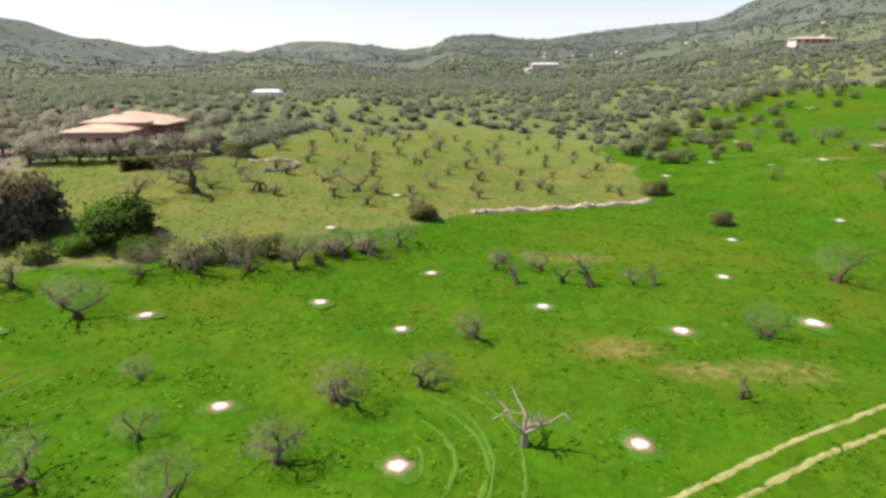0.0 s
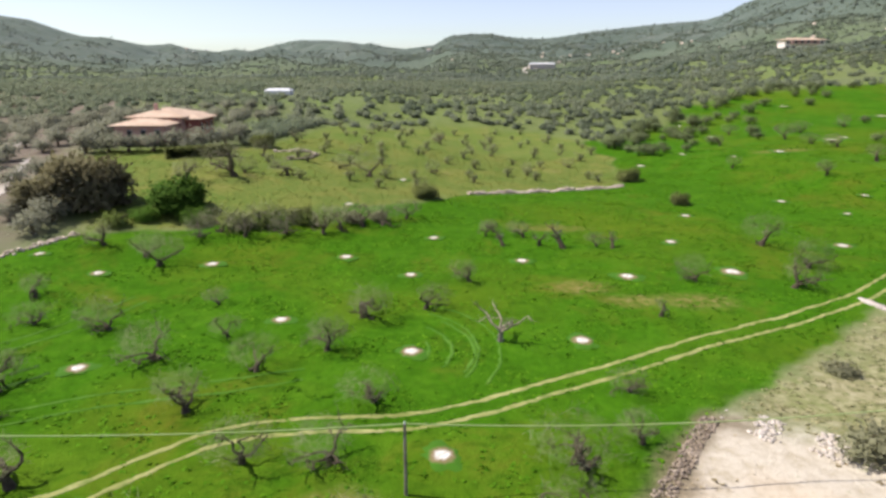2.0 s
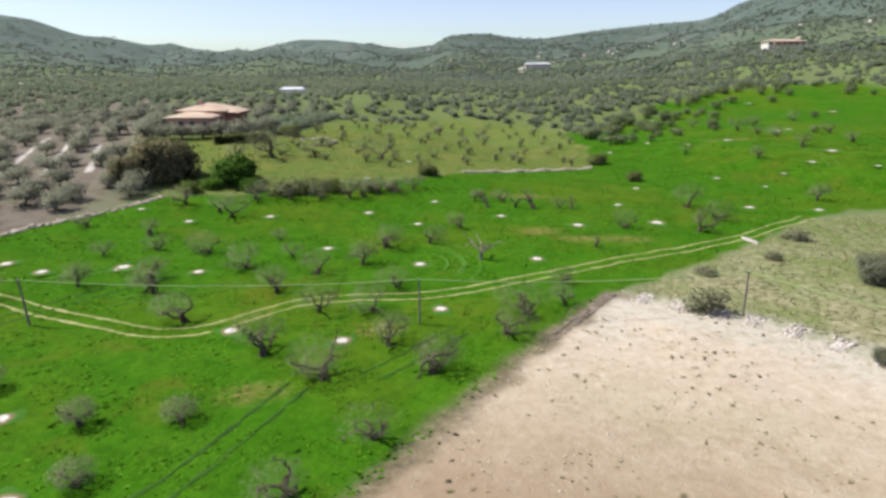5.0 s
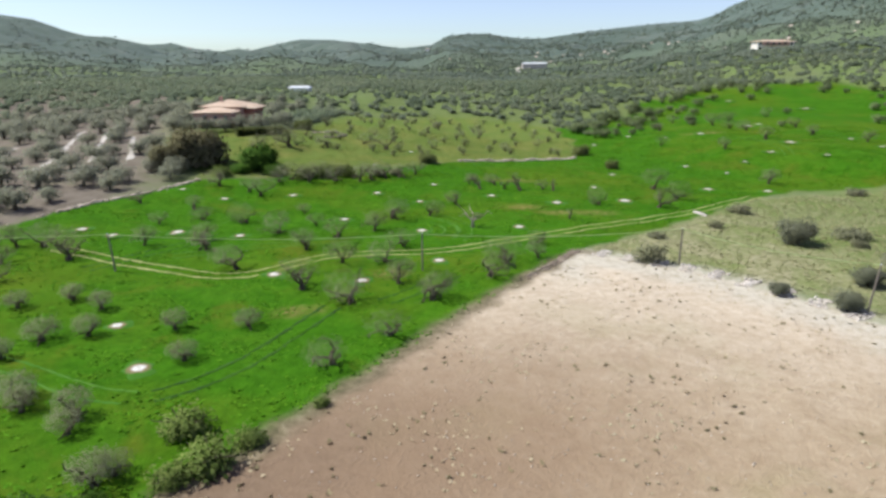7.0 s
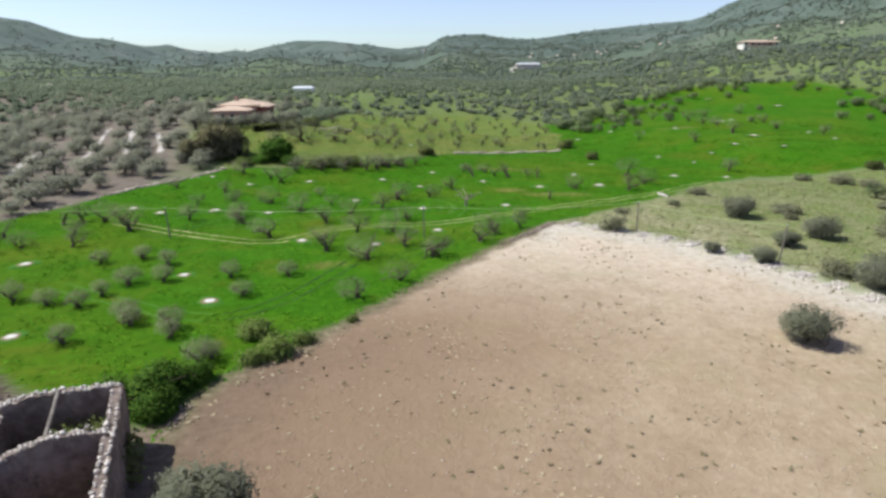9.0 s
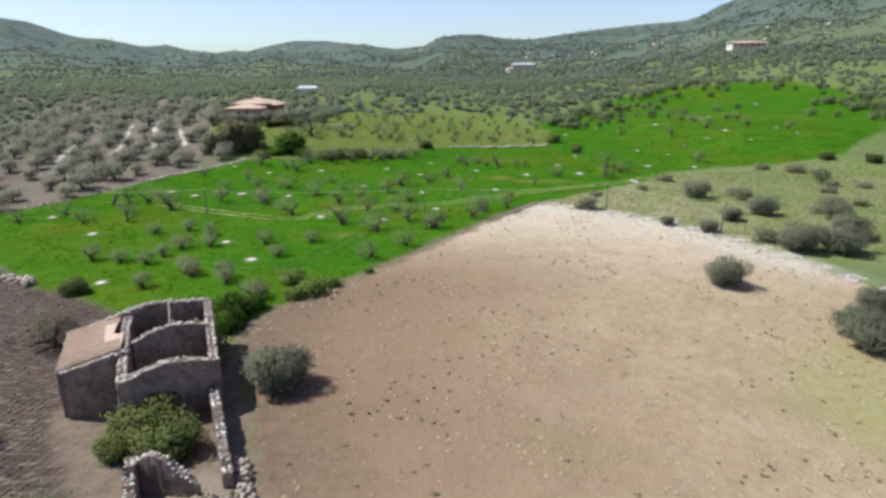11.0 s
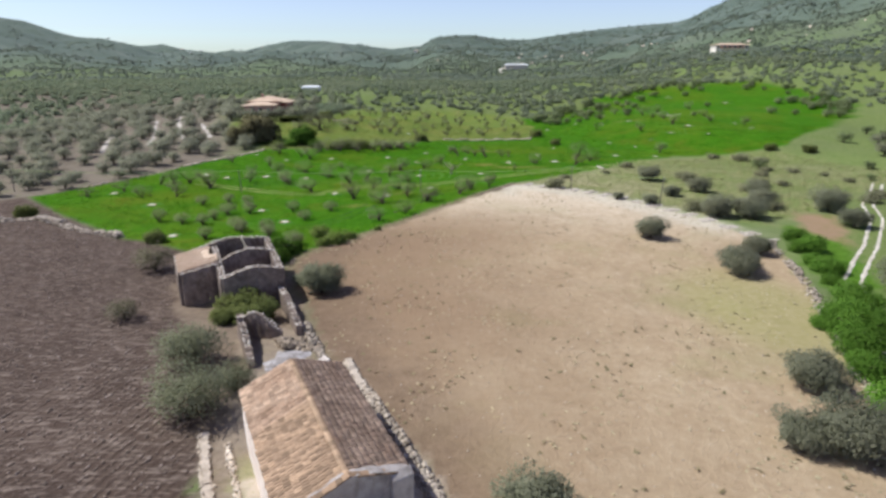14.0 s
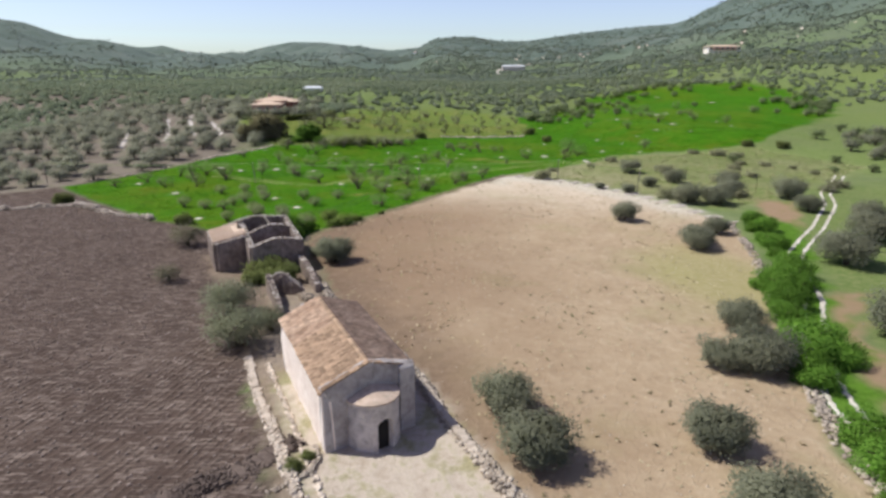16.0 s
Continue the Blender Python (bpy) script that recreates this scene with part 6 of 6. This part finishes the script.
tufts("weed_tufts", "small dark weeds scattered over the tan field", 2600, FIELD_TAN, .14, .16, 4, leafy("dry_weeds", (0.2, 0.165, 0.095), (0.33, 0.28, 0.17), 0.0, 0.25), lambda x, y: np.clip(.35 + .8 * ripple(x, y, 20.0, 8), 0, 1))
tufts("scrub_grass", "dry and green grass on rough ground", 16000, SCRUB_GROUND, .2, .09, 5, leafy("mixed_scrub_grass", (0.2, 0.225, 0.09), (0.43, 0.4, 0.23), 0.0, 0.3))
clods = []
cr = np.random.RandomState(9)
fd = np.array((0.309, 0.951))
for _ in range(14000):
    x, y = cr.uniform(-80, -7), cr.uniform(2, 92)
    clods.append((x, y))
clods = np.array(clods)
clods = clods[inside(PLOUGHED, clods[:, 0], clods[:, 1]) > .4]
row = clods @ np.array((-fd[1], fd[0]))
snap = np.round(row / .561) * .561 - row
clods = clods + np.outer(snap * .8, (-fd[1], fd[0]))
zc = land(clods[:, 0], clods[:, 1])
rows = [((x, y, z + .03), 1.257 + cr.normal(0, .3), cr.uniform(.05, .16)) for (x, y), z in zip(clods, zc)]
tagged(new("soil_clods", mesh_from("soil_clods", *joined_stones(rows, 5), surface("turned_soil", (0.12, 0.09, 0.073), (0.2, 0.155, 0.125), (0.33, 0.265, 0.22), 3.0, island=.45))), "clods of dark turned soil in furrows", "soil", kind="stuff")
fs = cr.uniform((-10, 5), (42, 112), (2600, 2))
fs = fs[inside(FIELD_TAN, fs[:, 0], fs[:, 1]) > .5]
rows = [((x, y, z + .01), cr.uniform(0, 6.28), cr.uniform(.04, .1)) for (x, y), z in zip(fs, land(fs[:, 0], fs[:, 1]))]
tagged(new("field_stones", mesh_from("field_stones", *joined_stones(rows, 6), surface("field_stone", (0.3, 0.24, 0.18), (0.42, 0.35, 0.27), (0.58, 0.52, 0.43), 4.0, island=.4))), "small stones scattered on the tan field", "stones", kind="stuff")

# ---- poles and cable ----
def pole(x, y, h, lean=0.0):
    ob = thing("utility_pole", x, y, "thin weathered wooden pole carrying a cable", "pole", "cable poles")
    part("post", mesh_from("post", *tube([(0, 0, -.3), (lean * .5, 0, h * .5), (lean, 0, h)], (.1, .09, .075), 8), TIMBER, True), ob)
    part("insulator", mesh_from("insulator", *tube([(lean, 0, h - .05), (lean, 0, h + .06), (lean, 0, h + .14)], (.05, .06, .03), 6), WHITE, True), ob)
    return (x + lean, y, z_at(x, y) + h)


tops = [pole(-75, 107.5, 4.0), pole(-35.4, 108.1, 3.95, -.25), pole(-3.3, 108.3, 3.95), pole(24.5, 109.8, 4.0), pole(36, 96, 4.5, .4)]
cable = tagged(new("overhead_cable"), "pale overhead cable strung between the poles", "cable")
for a, b in zip(tops[:-1], tops[1:]):
    a, b = Vector(a), Vector(b)
    pts = [a.lerp(b, t) - Vector((0, 0, 2.2 * t * (1 - t))) for t in np.linspace(0, 1, 13)]
    part("span", mesh_from("span", *tube(pts, [.036] * 13, 5), CABLE), cable)

# ---- houses ----
def box(name, x0, x1, y0, y1, z0, z1, mat, parent, label="", bev=0.02):
    return prism(name, [(x0, y0), (x1, y0), (x1, y1), (x0, y1)], z0, z1, mat, parent, label, bev)


def hip_roof(name, x0, x1, y0, y1, z, rise, mat, parent, label="", over=.5, inset=None):
    x0, x1, y0, y1 = x0 - over, x1 + over, y0 - over, y1 + over
    w, d = x1 - x0, y1 - y0
    i = min(w, d) / 2 if inset is None else inset
    if w >= d:
        r = [(x0 + i, (y0 + y1) / 2), (x1 - i, (y0 + y1) / 2)]
    else:
        r = [((x0 + x1) / 2, y0 + i), ((x0 + x1) / 2, y1 - i)]
    v = [(x0, y0, z), (x1, y0, z), (x1, y1, z), (x0, y1, z)]
    v += [(x, y, t + .18) for x, y, t in v] + [(*r[0], z + rise), (*r[1], z + rise)]
    if w >= d:
        f = [(4, 5, 9, 8), (5, 6, 9), (6, 7, 8, 9), (7, 4, 8)]
    else:
        f = [(4, 5, 8), (5, 6, 9, 8), (6, 7, 9), (7, 4, 8, 9)]
    f += [(3, 2, 1, 0), (0, 1, 5, 4), (1, 2, 6, 5), (2, 3, 7, 6), (3, 0, 4, 7)]
    return solid(name, v, f, mat, parent, label)


def window(x, y, z, w, h, parent, face="y", frame_mat=None):
    d = .08
    a = box("window", x, x + (w if face == "y" else d), y - (d if face == "y" else 0), y + (0 if face == "y" else w), z, z + h, GLASS_DARK, parent, "", 0)
    for k in (0, 1):
        if face == "y":
            box("frame", x - .08, x + w + .08, y - d - .03, y - d + .02, z + (h if k else -.1), z + (h + .1 if k else 0), WHITE, a, "", 0)
        else:
            box("frame", x + d - .02, x + d + .03, y - .08, y + w + .08, z + (h if k else -.1), z + (h + .1 if k else 0), WHITE, a, "", 0)
    return a


HZ = 8.1
house = tagged(new("country_house"), "pink country house with terracotta hipped roofs", "house")
box("wall", -56, -45.5, 197.5, 210, HZ - 1, HZ + 3.4, PINK, house, "pink rendered walls")
hip_roof("roof", -56.5, -45.2, 197, 210.5, HZ + 3.4, 1.75, RED_TILE, house, "terracotta tile roof", .6)
box("wall", -56.5, -46.3, 190.5, 197.4, HZ - 1.4, HZ + 2.3, PINK, house)
hip_roof("roof", -56.8, -46, 190, 197.4, HZ + 2.3, 1.25, RED_TILE, house, "terracotta tile roof", .5)
box("wall", -45.4, -42.5, 199, 208, HZ - 1, HZ + 2.9, surface("deep_red_render", (0.2, 0.06, 0.05), (0.28, 0.09, 0.07), (0.34, 0.13, 0.1), 1.5), house, "deep red porch walls")
hip_roof("roof", -46, -42, 198.6, 208.4, HZ + 2.9, .9, RED_TILE, house, "terracotta tile roof", .4)
box("chimney", -52.6, -51.9, 201, 201.7, HZ + 4, HZ + 6.1, PINK, house)
for x in (-54, -51.2, -48.4):
    window(x, 190.45, HZ + .2, 1.0, 1.3, house)
for y in (200, 203, 206):
    window(-42.5, y, HZ + .6, 1.0, 1.3, house, "x")
house.matrix_basis = Matrix.Translation((-51.5, 199, HZ - 1)) @ Matrix.Scale(0.85, 4) @ Matrix.Translation((50.5, -199, 1 - HZ))
VZ = 31.2
villa = tagged(new("white_villa"), "long white two-storey villa with a terracotta roof", "house")
box("wall", 249, 277.5, 557, 568, VZ - 6, VZ + 5.2, surface("cream_render", (0.76, 0.67, 0.58), (0.84, 0.76, 0.68), (0.88, 0.81, 0.74), 1.0), villa, "cream rendered walls")
hip_roof("roof", 248.6, 277.9, 556.2, 569, VZ + 5.0, 1.5, RED_TILE, villa, "terracotta tile roof", .8)
box("wall", 252.5, 272.5, 554.6, 557.2, VZ + 2.2, VZ + 4.6, PINK, villa, "shaded pink loggia front")
for x in (250, 254.5, 259, 263.5, 268, 274.5):
    window(x, 554.5 if 252 < x < 272 else 556.9, VZ + 2.5, 1.7, 1.9, villa)
    window(x, 556.9, VZ - 1.2, 1.7, 2.0, villa)
shed = tagged(new("white_greenhouse"), "long low white greenhouse among the olives", "greenhouse")
box("wall", -59.9, -51.4, 304, 310, 8.5, 11.2, WHITE, shed)
hip_roof("roof", -59.9, -51.4, 304, 310, 11.2, .9, SHEET, shed, "pale sheet roof", .2, 1.0)
barn = tagged(new("far_barn"), "low pale barn in the far olive groves", "barn")
z = z_at(98, 700)
box("wall", 86, 110, 696, 706, z - 2, z + 3.4, PLASTER, barn)
hip_roof("roof", 86, 110, 696, 706, z + 3.4, 1.4, SHEET, barn, "grey sheet roof", .5, 2)
far_road = tagged(new("far_roads"), "pale dirt roads across the far slopes", "road", kind="structure")
for k, line in enumerate(([(76, 620), (75, 650), (76, 680), (84, 705), (100, 712)], [(-300, 560), (-330, 610), (-356, 672), (-352, 730), (-375, 800)], [(-215, 400), (-198, 370), (-190, 345)])):
    part("road_strip", mesh_from("road_strip", *ribbon(line, 3.2, .5, 80 + k, 2.0, .15), GRAVEL, True), far_road)
PALE_EARTH = surface("pale_dry_earth", (0.3, 0.25, 0.2), (0.5, 0.45, 0.39), (0.68, 0.64, 0.57), 0.5, relief=0.03, big=0.4)
grove_road = tagged(new("grove_paths"), "white gravel paths between the olive rows", "path", kind="structure")
for k, line in enumerate(GROVE_PATHS):
    part("path_strip", mesh_from("path_strip", *ribbon(line, 1.0, .08, 90 + k, 1.0, .8), PALE_EARTH, True), grove_road)
hr = np.random.RandomState(3)
for k in range(21):
    if k < 16:
        az, r = hr.uniform(-20.5, -13.5), hr.uniform(2000, 2600)
    else:
        az, r = hr.uniform(-33, 2), hr.uniform(900, 1500)
    x, y = EYE[0] + r * math.sin(radians(az)), EYE[1] + r * math.cos(radians(az))
    z = z_at(x, y)
    w, d, h = hr.uniform(7, 11), hr.uniform(6, 8), hr.uniform(3.5, 5.5)
    ob = tagged(new("village_house"), "small pale house on the far slope", "house", "houses of the far village")
    ob.matrix_basis = pose(x, y, z, 0, 0, hr.uniform(-40, 40))
    box("wall", -w / 2, w / 2, -d / 2, d / 2, -3, h, (WHITE, PLASTER)[k % 2], ob, "", 0)
    hip_roof("roof", -w / 2, w / 2, -d / 2, d / 2, h, 1.5, (RED_TILE, SHEET, RED_TILE)[k % 3], ob, "", .4)
    for j in (-.25, .2):
        window(j * w, -d / 2, h * .45, 1.1, 1.4, ob)
